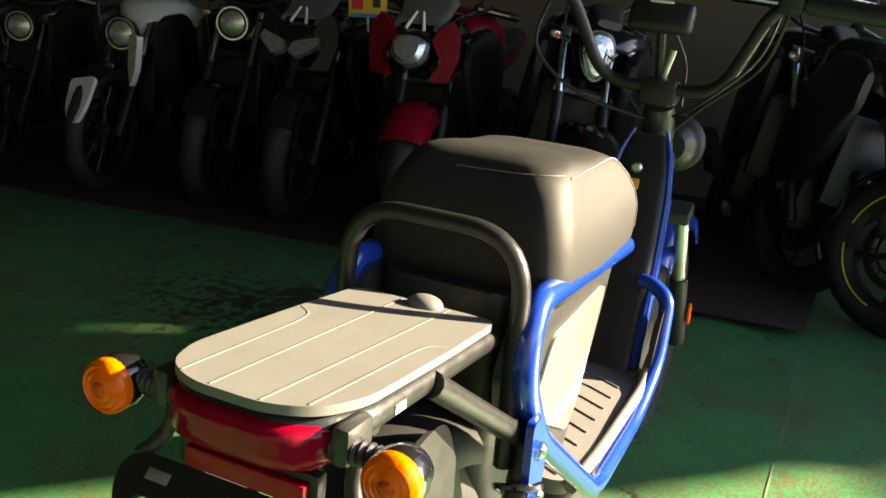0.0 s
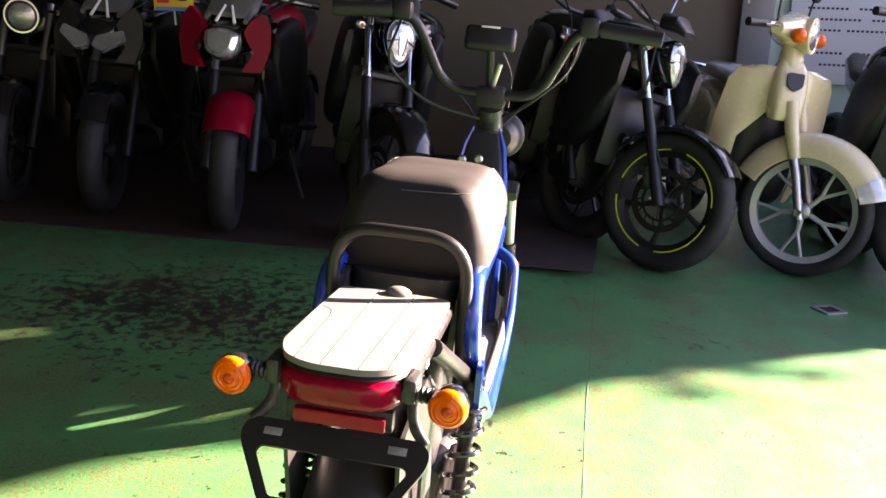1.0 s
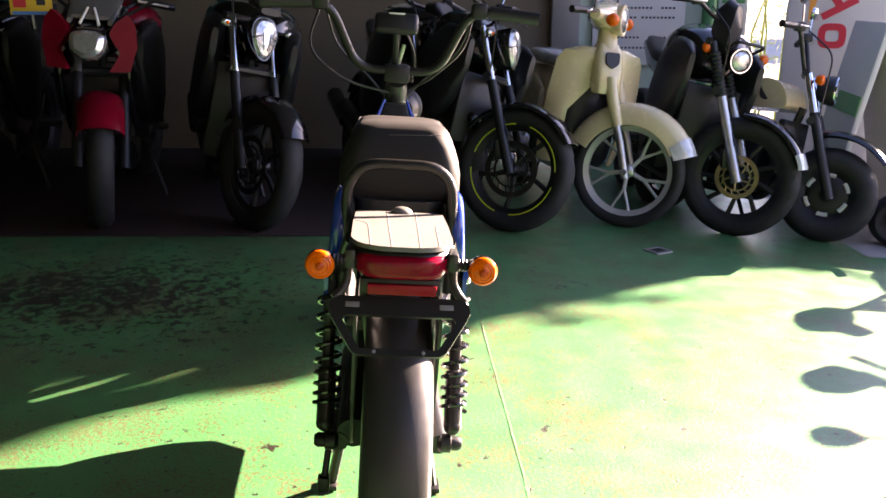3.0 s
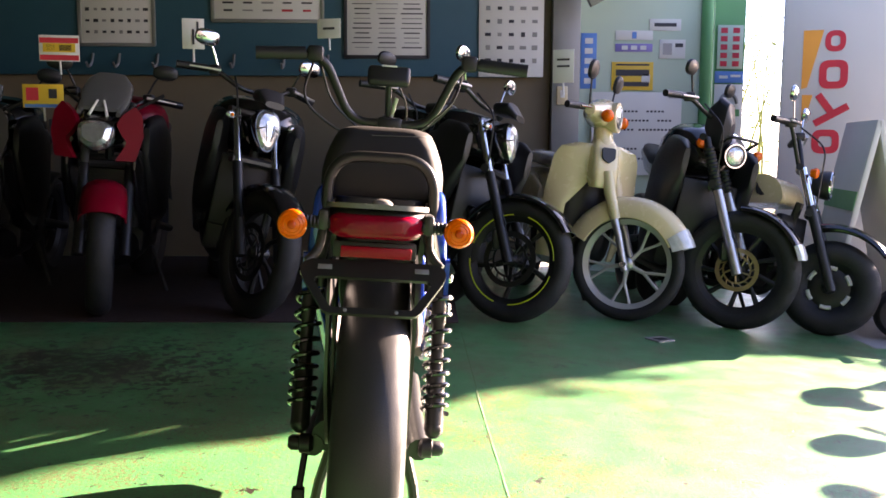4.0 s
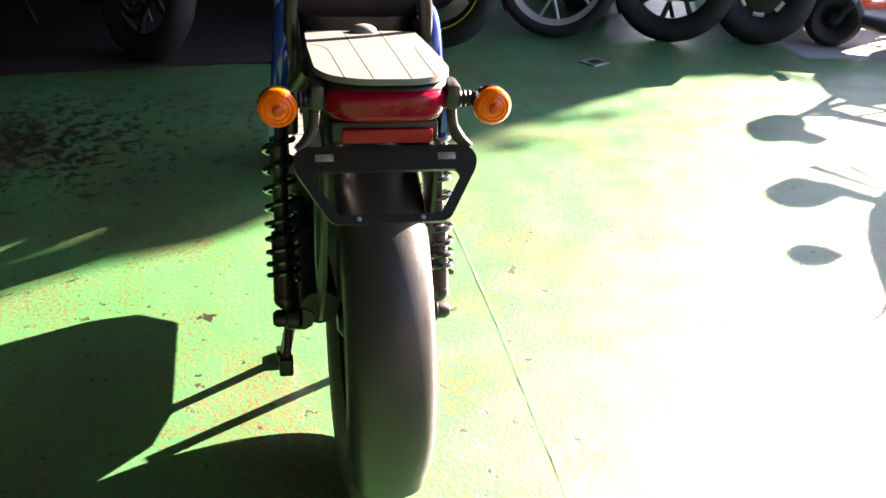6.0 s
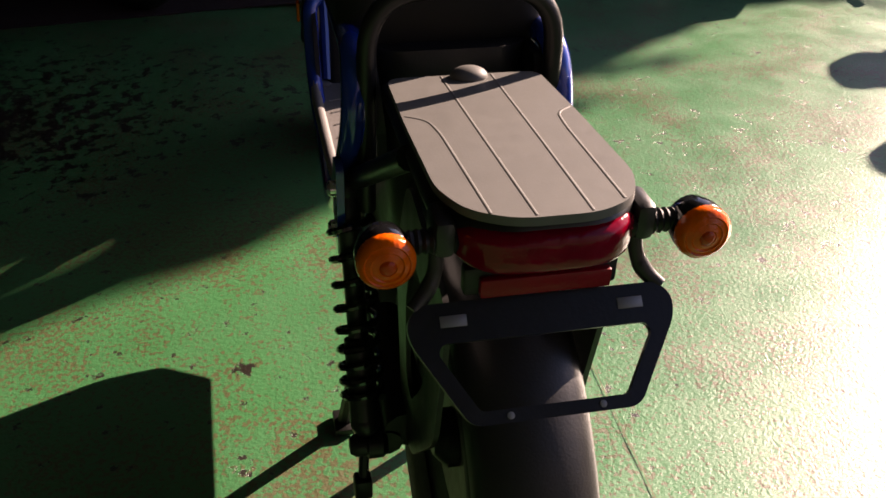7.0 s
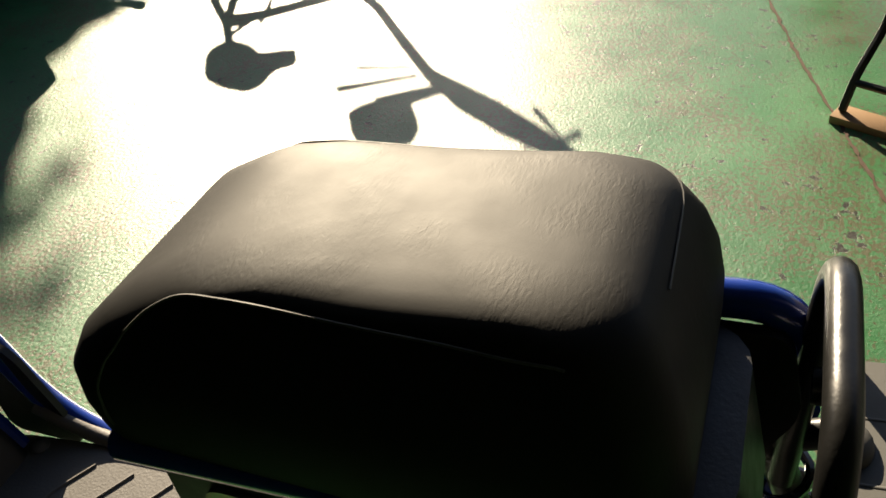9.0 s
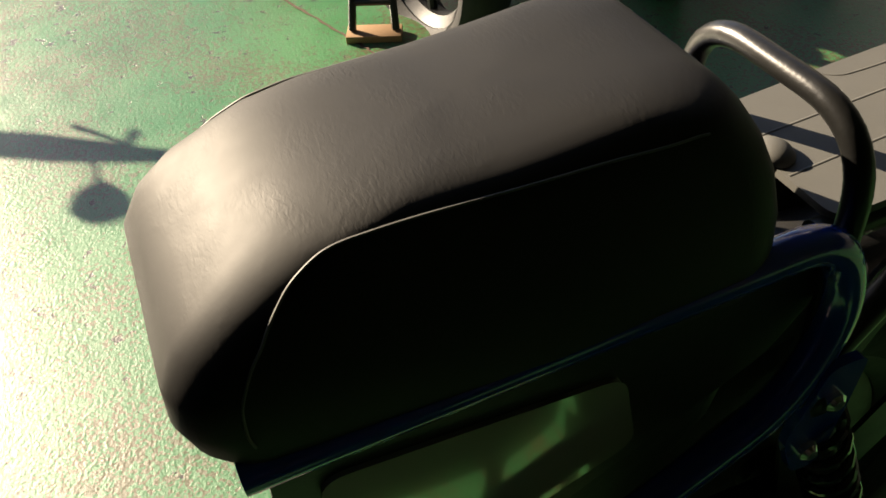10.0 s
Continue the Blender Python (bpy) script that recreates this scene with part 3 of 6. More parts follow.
    # narrow gaps cut into the added screen let streaks of sun through
    for ax, ay, bx, by, wide in ((-0.985, 1.465, -0.80, 1.625, 0.022), (-0.985, 1.600, -0.875, 1.735, 0.013), (-1.04, 2.325, -0.95, 2.350, 0.012), (-1.90, 1.90, -1.38, 2.245, 0.010), (-1.19, 1.46, -1.10, 1.66, 0.026), (-1.46, 1.46, -1.26, 1.60, 0.018), (-1.37, 1.36, -1.12, 1.53, 0.024)):
        ends = []
        for px, py in ((ax, ay), (bx, by)):
            dx, dy = px - 0.39, py - 2.485
            along, side = dx * sh[0] + dy * sh[1], -dx * sh[1] + dy * sh[0]
            ends.append(Vector((side, 0, (12.0 - along) * t + 0.036)))
        d = ends[1] - ends[0]
        mid, n = (ends[0] + ends[1]) / 2, Vector((d.z, 0, -d.x)).normalized() * wide
        loops.append([bm.verts.new(v) for v in (ends[0], mid - d * 0.2 + n * 0.8, mid + d * 0.15 + n, ends[1], mid + d * 0.2 - n * 0.8, mid - d * 0.15 - n)])
    edges = [bm.edges.new((lp[i], lp[(i + 1) % len(lp)])) for lp in loops for i in range(len(lp))]
    bmesh.ops.triangle_fill(bm, use_beauty=True, use_dissolve=False, edges=edges)
    res = bmesh.ops.extrude_face_region(bm, geom=bm.faces[:])
    bmesh.ops.translate(bm, vec=(0, 0.06, -0.06 * t), verts=[v for v in res["geom"] if isinstance(v, bmesh.types.BMVert)])
    part("wall", bm, PLASTER, nb)
    # leaf clumps added beside its edge cast soft smudges of shade
    rng = random.Random(12)
    for px, py, size in ((0.29, 2.33, 0.10), (0.36, 2.28, 0.07), (0.80, 2.60, 0.06), (0.60, 2.55, 0.05)):
        dx, dy = px - 0.39, py - 2.485
        along, side = dx * sh[0] + dy * sh[1], -dx * sh[1] + dy * sh[0]
        bm = bmesh.new()
        for k in range(34):
            c = Vector((side + rng.gauss(0, size * 0.4), -0.02 + rng.uniform(-0.03, 0.03), (12.0 - along) * t + rng.gauss(0, size * 0.22)))
            d = Vector((rng.uniform(-1, 1), 0.2, rng.uniform(-1, 1))).normalized()
            n = Vector((d.z, 0, -d.x)) * 0.009
            bm.faces.new([bm.verts.new(v) for v in (c - d * 0.024, c + n, c + d * 0.024, c - n)])
        tube(bm, [(side + 0.12, 0.0, (12.0 - along) * t), (side, -0.02, (12.0 - along) * t)], 0.004, 5)
        tagged(part("creeper", bm, LEAF, nb, "unseen added leaf clumps that cast soft smudges of shade"), kind="stuff")


build_setting()


# floor drain
dr = thing("floor_drain", LEVEL @ pose(0.911, 3.249, 0.004, 0, 0, 35), "small dark square floor drain", "drain")
part("grate_frame", prism(bmesh.new(), round2d([(-0.055, -0.045), (0.055, -0.045), (0.055, 0.045), (-0.055, 0.045)], 0.01), 0.006, None, 0.001, round2d([(-0.035, -0.028), (0.035, -0.028), (0.035, 0.028), (-0.035, 0.028)], 0.008)), STEEL, dr)
part("grate_hole", block((0, 0, -0.001), (0.07, 0.056, 0.004), 0), BLACK, dr)

# ---- the blue moped ----
def wheel(root, name, c, R, width, rim_r, style, rim_mat, heading=Matrix(), stripe=None, disc=True, tread=True, spokes=6, lug=0.0025, disc_mat=None):
    """A wheel with tyre, rim, hub and brake disc; its axle lies along the local x. heading turns and places it."""
    m = heading @ Matrix.Translation(c) @ X_AXIS
    w, a = width / 2, R - rim_r
    bm = bmesh.new()
    prof = [(rim_r - 0.004, -w * 0.62), (rim_r + a * 0.18, -w * 0.92), (rim_r + a * 0.5, -w), (rim_r + a * 0.78, -w * 0.82), (R - a * 0.06, -w * 0.42), (R, 0),
            (R - a * 0.06, w * 0.42), (rim_r + a * 0.78, w * 0.82), (rim_r + a * 0.5, w), (rim_r + a * 0.18, w * 0.92), (rim_r - 0.004, w * 0.62)]
    count = 96 if tread else 44
    rings = []
    for k in range(count):
        q = 2 * math.pi * k / count
        ring = []
        for i, (r, hh) in enumerate(prof):
            cut = 0.0
            if tread and 3 <= i <= 7:
                phase = (k + (2 if hh > 0 else 0) + int(abs(hh) / w * 3)) % 6
                cut = lug if phase < 2 and i != 5 else 0.0
            ring.append(bm.verts.new(m @ Vector(((r - cut) * math.cos(q), (r - cut) * math.sin(q), hh))))
        rings.append(ring)
    for k in range(count):
        a_, b_ = rings[k], rings[(k + 1) % count]
        for i in range(len(prof)):
            j = (i + 1) % len(prof)
            bm.faces.new((a_[i], b_[i], b_[j], a_[j]))
    whl = part(name, bm, RUBBER, root)
    bm = bmesh.new()
    lathe(bm, [(rim_r, -w * 0.62), (rim_r + 0.006, -w * 0.66), (rim_r, -w * 0.52), (rim_r - 0.022, -w * 0.30), (rim_r - 0.022, w * 0.30), (rim_r, w * 0.52), (rim_r + 0.006, w * 0.66), (rim_r, w * 0.62), (rim_r - 0.008, w * 0.5), (rim_r - 0.03, w * 0.26), (rim_r - 0.03, -w * 0.26), (rim_r - 0.008, -w * 0.5)], m, 44, True)
    part("rim", bm, rim_mat, whl)
    if style == "cast":
        for k in range(spokes):
            bm = bmesh.new()
            q = 360 * k / spokes
            mm = m @ pose(0, 0, 0, 0, 0, q)
            tube(bm, [mm @ Vector((0.03, 0, 0)), mm @ Vector((rim_r * 0.5, 0.012, 0)), mm @ Vector((rim_r - 0.02, 0.0, 0))], [0.016, 0.011, 0.014], 8)
            part("spoke", bm, rim_mat, whl)
    elif style == "y":
        for k in range(spokes):
            bm = bmesh.new()
            mm = m @ pose(0, 0, 0, 0, 0, 360 * k / spokes)
            tube(bm, [mm @ Vector((0.03, 0, 0)), mm @ Vector((rim_r * 0.42, 0, 0))], [0.012, 0.010], 8)
            for s in (-1, 1):
                tube(bm, [mm @ Vector((rim_r * 0.40, 0, 0)), mm @ Vector((rim_r * 0.72, s * rim_r * 0.14, 0)), mm @ Vector((rim_r * 0.93, s * rim_r * 0.22, 0))], [0.009, 0.007, 0.009], 7)
            part("spoke", bm, rim_mat, whl)
    else:
        bm = bmesh.new()
        lathe(bm, [(0.02, -w * 0.3), (rim_r * 0.55, -w * 0.42), (rim_r - 0.025, -w * 0.2), (rim_r - 0.025, w * 0.2), (rim_r * 0.55, w * 0.42), (0.02, w * 0.3)], m, 32, True)
        part("wheel_disc", bm, rim_mat, whl)
        for k in range(6):
            mm = m @ pose(0, 0, 0, 0, 0, 60 * k)
            bm = bmesh.new()
            pts = [mm @ Vector((rim_r * 0.76 * math.cos(q), rim_r * 0.76 * math.sin(q), w * 0.37)) for q in (-0.26, -0.13, 0, 0.13, 0.26)]
            tube(bm, pts, 0.011, 8)
            part("slot", bm, WHITE, whl)
    bm = bmesh.new()
    lathe(bm, [(0.0, -w * 0.9), (0.018, -w * 0.9), (0.034, -w * 0.6), (0.034, w * 0.6), (0.018, w * 0.9), (0.0, w * 0.9)], m, 20)
    part("hub", bm, ALU if rim_mat is GREYRIM else BLACK, whl)
    if stripe is not None:
        for s in (-1, 1):
            for a0 in (10, 100, 190, 280):
                bm = bmesh.new()
                pts = [m @ Vector(((rim_r - 0.001) * math.cos(radians(q)), (rim_r - 0.001) * math.sin(radians(q)), s * w * 0.70)) for q in range(a0, a0 + 71, 7)]
                tube(bm, pts, 0.0032, 6)
                part("rim_stripe", bm, stripe, whl)
    if disc:
        bm = bmesh.new()
        d = rim_r * (0.50 if disc_mat is GOLD else 0.62)
        lathe(bm, [(d * 0.80, w * 0.9), (d, w * 0.9), (d, w * 0.9 + 0.004), (d * 0.80, w * 0.9 + 0.004)], m, 40, True)
        for k in range(14):
            mm = m @ pose(0, 0, 0, 0, 0, 360 * k / 14)
            tube(bm, [mm @ Vector((d * 0.64, -0.008, w * 0.9 + 0.002)), mm @ Vector((d * 0.82, 0.006, w * 0.9 + 0.002))], 0.0035, 6)
        lathe(bm, [(d * 0.58, w * 0.9), (d * 0.66, w * 0.9), (d * 0.66, w * 0.9 + 0.004), (d * 0.58, w * 0.9 + 0.004)], m, 36, True)
        for k in range(5):
            mm = m @ pose(0, 0, 0, 0, 0, 72 * k)
            tube(bm, [mm @ Vector((0.03, 0, w * 0.9)), mm @ Vector((d * 0.60, 0.01, w * 0.9))], 0.005, 6)
        part("brake_disc", bm, disc_mat or SATIN, whl)
    return whl


def shock(root, top, bottom, r=0.021):
    top, bottom = Vector(top), Vector(bottom)
    bm = bmesh.new()
    d = bottom - top
    tube(bm, [top, top + d * 0.30, top + d * 0.31, top + d * 0.62, top + d * 0.63, bottom], [0.013, 0.013, 0.011, 0.011, 0.016, 0.016], 12)
    ball(bm, top, 0.017, n=10)
    ball(bm, bottom, 0.017, n=10)
    body = part("shock_absorber", bm, SATIN, root)
    bm = bmesh.new()
    turns, pts = 9, []
    side = d.cross(Vector((0, 1, 0))).normalized()
    fwd = d.cross(side).normalized()
    for k in range(turns * 14 + 1):
        q = 2 * math.pi * k / 14
        f = k / (turns * 14)
        f = 0.12 + 0.78 * (f + 0.10 * math.sin(math.pi * f))
        pts.append(top + d * f + (side * math.cos(q) + fwd * math.sin(q)) * r)
    tube(bm, pts, 0.0042, 7)
    part("spring", bm, GLOSSBLACK, body, "coiled black spring")
    return body


def turn_signal(root, u, v, w, s):
    """A round orange lamp on a rubber stalk; s is the side."""
    bm = bmesh.new()
    x0 = u - s * 0.058
    pts, rad = [], []
    for k in range(17):
        f = k / 16
        pts.append((x0 + s * 0.042 * f, v + 0.012, w + 0.004))
        rad.append(0.0095 - 0.002 * f + (0.0018 if k % 2 else 0.0))
    tube(bm, pts, rad, 12)
    stalk = part("signal_stalk", bm, BLACK, root)
    m = Matrix.Translation((u, v, w)) @ BACK
    bm = bmesh.new()
    lathe(bm, [(0.0, -0.030), (0.010, -0.029), (0.0175, -0.022), (0.0208, -0.010), (0.0212, -0.002), (0.0205, 0.0)], m, 24)
    part("signal_housing", bm, GLOSSBLACK, stalk)
    bm = bmesh.new()
    lathe(bm, [(0.0205, -0.002), (0.0212, 0.004), (0.0200, 0.008), (0.0165, 0.0105), (0.0155, 0.0095), (0.012, 0.0115), (0.0110, 0.0105), (0.0065, 0.0125), (0.0055, 0.0115), (0.0, 0.013)], m, 28)
    lens = part("signal_lens", bm, ORANGE, stalk, "round orange ribbed lens")
    bm = bmesh.new()
    ball(bm, m @ Vector((0.0, 0.0, 0.0115)), 0.0062, (1, 0.5, 1), 14)
    part("lens_centre", bm, AMBER, lens)


def seat_rings():
    """Cross-sections of the saddle from its underside up: a box with soft sides, lowest in the middle."""
    rings = []
    levels = [(0.672, 0.085, 0.376, 0.660), (0.675, 0.100, 0.360, 0.682), (0.683, 0.107, 0.350, 0.700), (0.697, 0.110, 0.345, 0.710), (0.715, 0.1105, 0.344, 0.7155), (0.738, 0.110, 0.345, 0.714), (0.762, 0.105, 0.350, 0.702), (0.782, 0.098, 0.358, 0.684), (0.799, 0.0915, 0.367, 0.662),
              (0.811, 0.0855, 0.377, 0.643), (0.8180, 0.0805, 0.387, 0.626), (0.8222, 0.0730, 0.402, 0.609), (0.8248, 0.063, 0.420, 0.589), (0.8265, 0.048, 0.446, 0.566), (0.8282, 0.014, 0.480, 0.540), (0.8282, 0.002, 0.508, 0.518)]
    for w, half, v0, v1 in [(w if w < 0.745 else 0.745 + (w - 0.745) * 0.84, *rest) for w, *rest in levels]:
        mid, length = (v0 + v1) / 2, v1 - v0
        ring = []
        for x, y in oval(half * 2, length, 64, 8.0 if w < 0.78 else 6.5 if w < 0.805 else 4.6):
            f = (mid + y - 0.37) / 0.31
            up = max(0.0, (w - 0.74) / 0.068)
            lift = 0.016 * up * max(0.0, 1.0 - f * 1.9) ** 1.4 - 0.006 * up * max(0.0, f - 0.55)
            taper = 1.0 - 0.10 * max(0.0, f - 0.45)
            ring.append((x * taper, mid + y, w + lift))
        rings.append(ring)
    return rings


MOPED = LEVEL @ pose(-0.252, 0.576, 0.0, 0, 0, 2.0)


STEERED = {"head_tube", "fork_leg", "fork_slider", "fork_reflector", "fork_yoke", "front_wheel", "front_mudguard", "headlamp", "lamp_mount", "handlebar", "bar_clamp", "grip", "switch_block", "brake_lever", "cable", "display", "display_arm", "thumb_bracket"}


def build_moped():
    root = thing("electric_moped", MOPED, "small blue electric moped with black saddle and grey rear rack", "moped")
    # rear wheel, mudguard and swing arm
    wheel(root, "rear_wheel", (0.004, 0.205, 0.280), 0.280, 0.092, 0.170, "dish", BLACK, disc=False)
    bm = bmesh.new()
    rings = []
    for k in range(29):
        q = radians(62 + (196 - 62) * k / 28)
        flare = 1.0 if k < 26 else 1.0 - 0.05 * (k - 25)
        ring = []
        for j in range(13):
            e = math.pi * j / 12
            rr = 0.262 + 0.046 * math.sin(e) ** 0.6
            ring.append((0.006 + 0.054 * flare * math.cos(e), 0.205 + rr * math.cos(q), 0.280 + rr * math.sin(q)))
        for j in range(12, -1, -1):
            e = math.pi * j / 12
            rr = 0.259 + 0.042 * math.sin(e) ** 0.6
            ring.append((0.006 + 0.050 * flare * math.cos(e), 0.205 + rr * math.cos(q), 0.280 + rr * math.sin(q)))
        rings.append(ring)
    loft(bm, rings)
    part("rear_mudguard", bm, FENDERGREY, root, "smooth matt grey mudguard")
    for s in (-1, 1):
        part("swing_arm", bar([(s * 0.078, 0.55, 0.31), (s * 0.082, 0.34, 0.30), (s * 0.090, 0.205, 0.282)], [0.02, 0.018, 0.02], 10), SATIN, root)
        bm = bmesh.new()
        lathe(bm, [(0, 0), (0.012, 0), (0.017, 0.006), (0.017, 0.022), (0.013, 0.024), (0.013, 0.036), (0.009, 0.042), (0, 0.043)], Matrix.Translation((s * 0.088, 0.205, 0.286)) @ pose(0, 0, 0, 0, 90 * s, 0), 14)
        part("axle_nut", bm, BLACK, root)
        shock(root, (s * 0.113, 0.300, 0.560), (s * 0.112, 0.205, 0.320))
        # mudguard stay with a round-cornered opening
        st = Matrix.Translation((s * 0.064, 0, 0)) @ Matrix(((0, 0, 1, 0), (1, 0, 0, 0), (0, 1, 0, 0), (0, 0, 0, 1)))
        outer = round2d([(0.02, 0.60), (0.20, 0.62), (0.27, 0.50), (0.235, 0.29), (0.175, 0.29), (0.06, 0.42)], 0.03)
        inner = round2d([(0.09, 0.545), (0.17, 0.555), (0.21, 0.48), (0.205, 0.38), (0.175, 0.37), (0.11, 0.45)], 0.03)
        part("mudguard_stay", prism(bmesh.new(), outer, 0.005, st, 0.0015, inner), FENDERGREY, root)
    # number plate holder with no plate
    pm = pose(0.0, -0.009, 0.6085, 45, 0, 0)
    outer = round2d([(-0.092, 0.020), (0.092, 0.020), (0.103, 0.008), (0.101, -0.008), (0.064, -0.071), (-0.064, -0.071), (-0.101, -0.008), (-0.103, 0.008)], 0.010)
    inner = round2d([(-0.060, -0.010), (0.060, -0.010), (0.078, -0.010), (0.082, -0.017), (0.056, -0.061), (-0.056, -0.061), (-0.082, -0.017), (-0.078, -0.010)], 0.004)
    holder = part("plate_holder", prism(bmesh.new(), outer, 0.006, pm, 0.0012, inner), SATIN, root, "empty black number plate holder")
    for s in (-1, 1):
        part("plate_slot", block((0, 0, 0), (0.020, 0.0085, 0.0010), 0.0004, None), STEEL, holder).matrix_local = pm @ Matrix.Translation((s * 0.068, 0.006, 0.0034))
        arm = fillet([(s * 0.076, 0.022, 0.668), (s * 0.077, 0.016, 0.645), (s * 0.084, 0.012, 0.630), (s * 0.096, 0.004, 0.620)], 0.015, 5)
        part("holder_arm", bar(arm, [0.006, 0.006, 0.007, 0.006], 12, 0, False, 0.8), FENDERGREY, holder)
        bm = bmesh.new()
        lathe(bm, [(0, 0), (0.0028, 0), (0.0028, 0.001), (0, 0.0016)], pm @ Matrix.Translation((s * 0.035, -0.066, 0.003)), 10)
        part("screw", bm, STEEL, holder)
    # reflector and tail lamp
    part("rear_reflector", block((0.002, 0.000, 0.6375), (0.100, 0.008, 0.016), 0.002), REFLECTOR, root, "red strip reflector")
    part("reflector_base", block((0.0, 0.009, 0.640), (0.118, 0.012, 0.024), 0.003), BLACK, root)
    bm = bmesh.new()
    rings = []
    for k in range(17):
        f = k / 16 * 2 - 1
        x = 0.066 * f
        back = -0.024 + 0.026 * abs(f) ** 4
        sz = (1 - abs(f) ** 12 * 0.35)
        rings.append([(x, back + 0.022 + 0.022 * py * 2, 0.675 + 0.0175 * pz * 2 * sz) for py, pz in oval(1, 1, 24, 5.0)])
    loft(bm, rings)
    tail = part("tail_lamp", bm, REDLENS, root, "dark red wraparound tail lamp lens")
    for s in (-1, 1):
        part("lamp_bracket", block((s * 0.074, 0.016, 0.680), (0.016, 0.036, 0.030), 0.006), FENDERGREY, root, "cast grey lamp bracket")
        turn_signal(root, s * 0.1165, -0.003, 0.672, s)
    part("tail_tray", block((0.0, 0.07, 0.672), (0.118, 0.12, 0.03), 0.01), BLACK, root)
    # rack and its pad
    rim = fillet([(0.066, 0.285, 0.668), (0.067, 0.030, 0.684), (0.042, -0.004, 0.687), (-0.042, -0.004, 0.687), (-0.067, 0.030, 0.684), (-0.066, 0.285, 0.668)], 0.035, 6)
    rack = part("rack_tube", bar(rim, 0.0125, 12), SATIN, root)
    part("rack_sticker", block((0.0795, 0.075, 0.6815), (0.0012, 0.016, 0.007), 0.0004, pose(0, 0, 0, -3, 0, 0)), PAPER, rack, "small white sticker")
    for v in (0.05, 0.16):
        part("cross_tube", bar([(-0.074, v, 0.676), (0.074, v, 0.676)], 0.008, 10), SATIN, rack)
    pz = lambda v: 0.7060 - 0.070 * v
    o = [(-0.074, 0.277), (-0.076, 0.16), (-0.075, 0.034), (-0.061, -0.004), (-0.030, -0.023), (0.030, -0.023), (0.061, -0.004), (0.075, 0.034), (0.076, 0.16), (0.074, 0.277)]
    pad = part("rack_pad", prism(bmesh.new(), round2d(o, 0.016, 5), 0.0070, pose(0, 0, pz(0) - 0.0035, -4.0, 0, 0), 0.002), PAD, root, "grey moulded rubber pad with ridges")
    lines = [[(-0.073, 0.176), (-0.056, 0.164), (-0.051, 0.135), (-0.046, -0.012)], [(-0.022, 0.274), (-0.019, 0.12), (-0.016, -0.020)], [(0.027, 0.274), (0.026, 0.12), (0.024, -0.020)], [(0.073, 0.176), (0.058, 0.164), (0.055, 0.135), (0.052, -0.006)]]
    for ln in lines:
        part("pad_ridge", bar(fillet([(x, v, pz(v) - 0.0016) for x, v in ln], 0.03, 6), 0.0022, 10), PAD, pad)
    bm = bmesh.new()
    ball(bm, (0.004, 0.268, pz(0.268) + 0.001), 0.016, (1.15, 0.9, 0.62), 18)
    part("pad_knob", bm, PAD, pad)
    for s in (-1, 1):
        part("rack_strut", bar([(s * 0.076, 0.135, 0.676), (s * 0.104, 0.295, 0.572)], 0.0115, 12), SATIN, root)
    # hoop behind the saddle
    hoop = fillet([(-0.094, 0.288, 0.540), (-0.090, 0.283, 0.768), (0.090, 0.283, 0.768), (0.094, 0.288, 0.540)], 0.060, 9)
    part("grab_hoop", bar(hoop, 0.0095, 14), SATIN, root, "satin black tubular hoop")
    # body under the saddle
    bm = bmesh.new()
    rings = []
    for w, half, v0, v1 in [(0.30, 0.044, 0.50, 0.655), (0.36, 0.049, 0.42, 0.660), (0.50, 0.062, 0.325, 0.668), (0.62, 0.074, 0.305, 0.676), (0.695, 0.082, 0.322, 0.678)]:
        rings.append([(x, (v0 + v1) / 2 + y, w) for x, y in oval(half * 2, v1 - v0, 32, 6)])
    loft(bm, rings)
    part("body_shell", bm, BLACK, root)
    saddle = part("saddle", loft(bmesh.new(), seat_rings()), SEAT, root, "thick grained black vinyl saddle with grey stitching", 60)
    # stitched seams lie on the saddle's skin
    skin = seat_rings()
    def skin_point(level, k):
        lo = int(level)
        a_, b_ = Vector(skin[lo][k]), Vector(skin[min(lo + 1, len(skin) - 1)][k])
        return a_.lerp(b_, level - lo)
    def nearest(level, s, v):
        """The point of the skin at that level on one side, v along it."""
        best = [skin_point(level, k) for k in range(64)]
        best = [p for p in best if p.x * s > 0.03]
        best.sort(key=lambda p: abs(p.y - v))
        p, q = best[0], best[1]
        f = (v - p.y) / (q.y - p.y) if abs(q.y - p.y) > 1e-6 else 0.0
        return p.lerp(q, min(1.0, max(0.0, f)))
    for s in (-1, 1):
        line = [(0.405, 8.5), (0.425, 8.6), (0.465, 9.0), (0.505, 9.4), (0.575, 9.8), (0.606, 9.6), (0.622, 9.1), (0.642, 7.9), (0.656, 7.0), (0.664, 6.1), (0.674, 4.6), (0.676, 3.4)]
        line = [(a_[0] + (b_[0] - a_[0]) * j / 8, a_[1] + (b_[1] - a_[1]) * j / 8) for a_, b_ in zip(line, line[1:]) for j in range(8)]
        for _ in range(40):
            line = [line[0]] + [((p[0] + q[0] * 2 + r[0]) / 4, (p[1] + q[1] * 2 + r[1]) / 4) for p, q, r in zip(line, line[1:], line[2:])] + [line[-1]]
        pts = [nearest(level, s, v) for v, level in line]
        for _ in range(3):
            pts = [pts[0]] + [(pts[i - 1] + pts[i] * 2 + pts[i + 1]) / 4 for i in range(1, len(pts) - 1)] + [pts[-1]]
        pts = [p + Vector((s * 0.0006, 0.0003, 0.0003)) for p in pts]
        part("side_seam", bar(pts, 0.0009, 6), PAD, saddle)
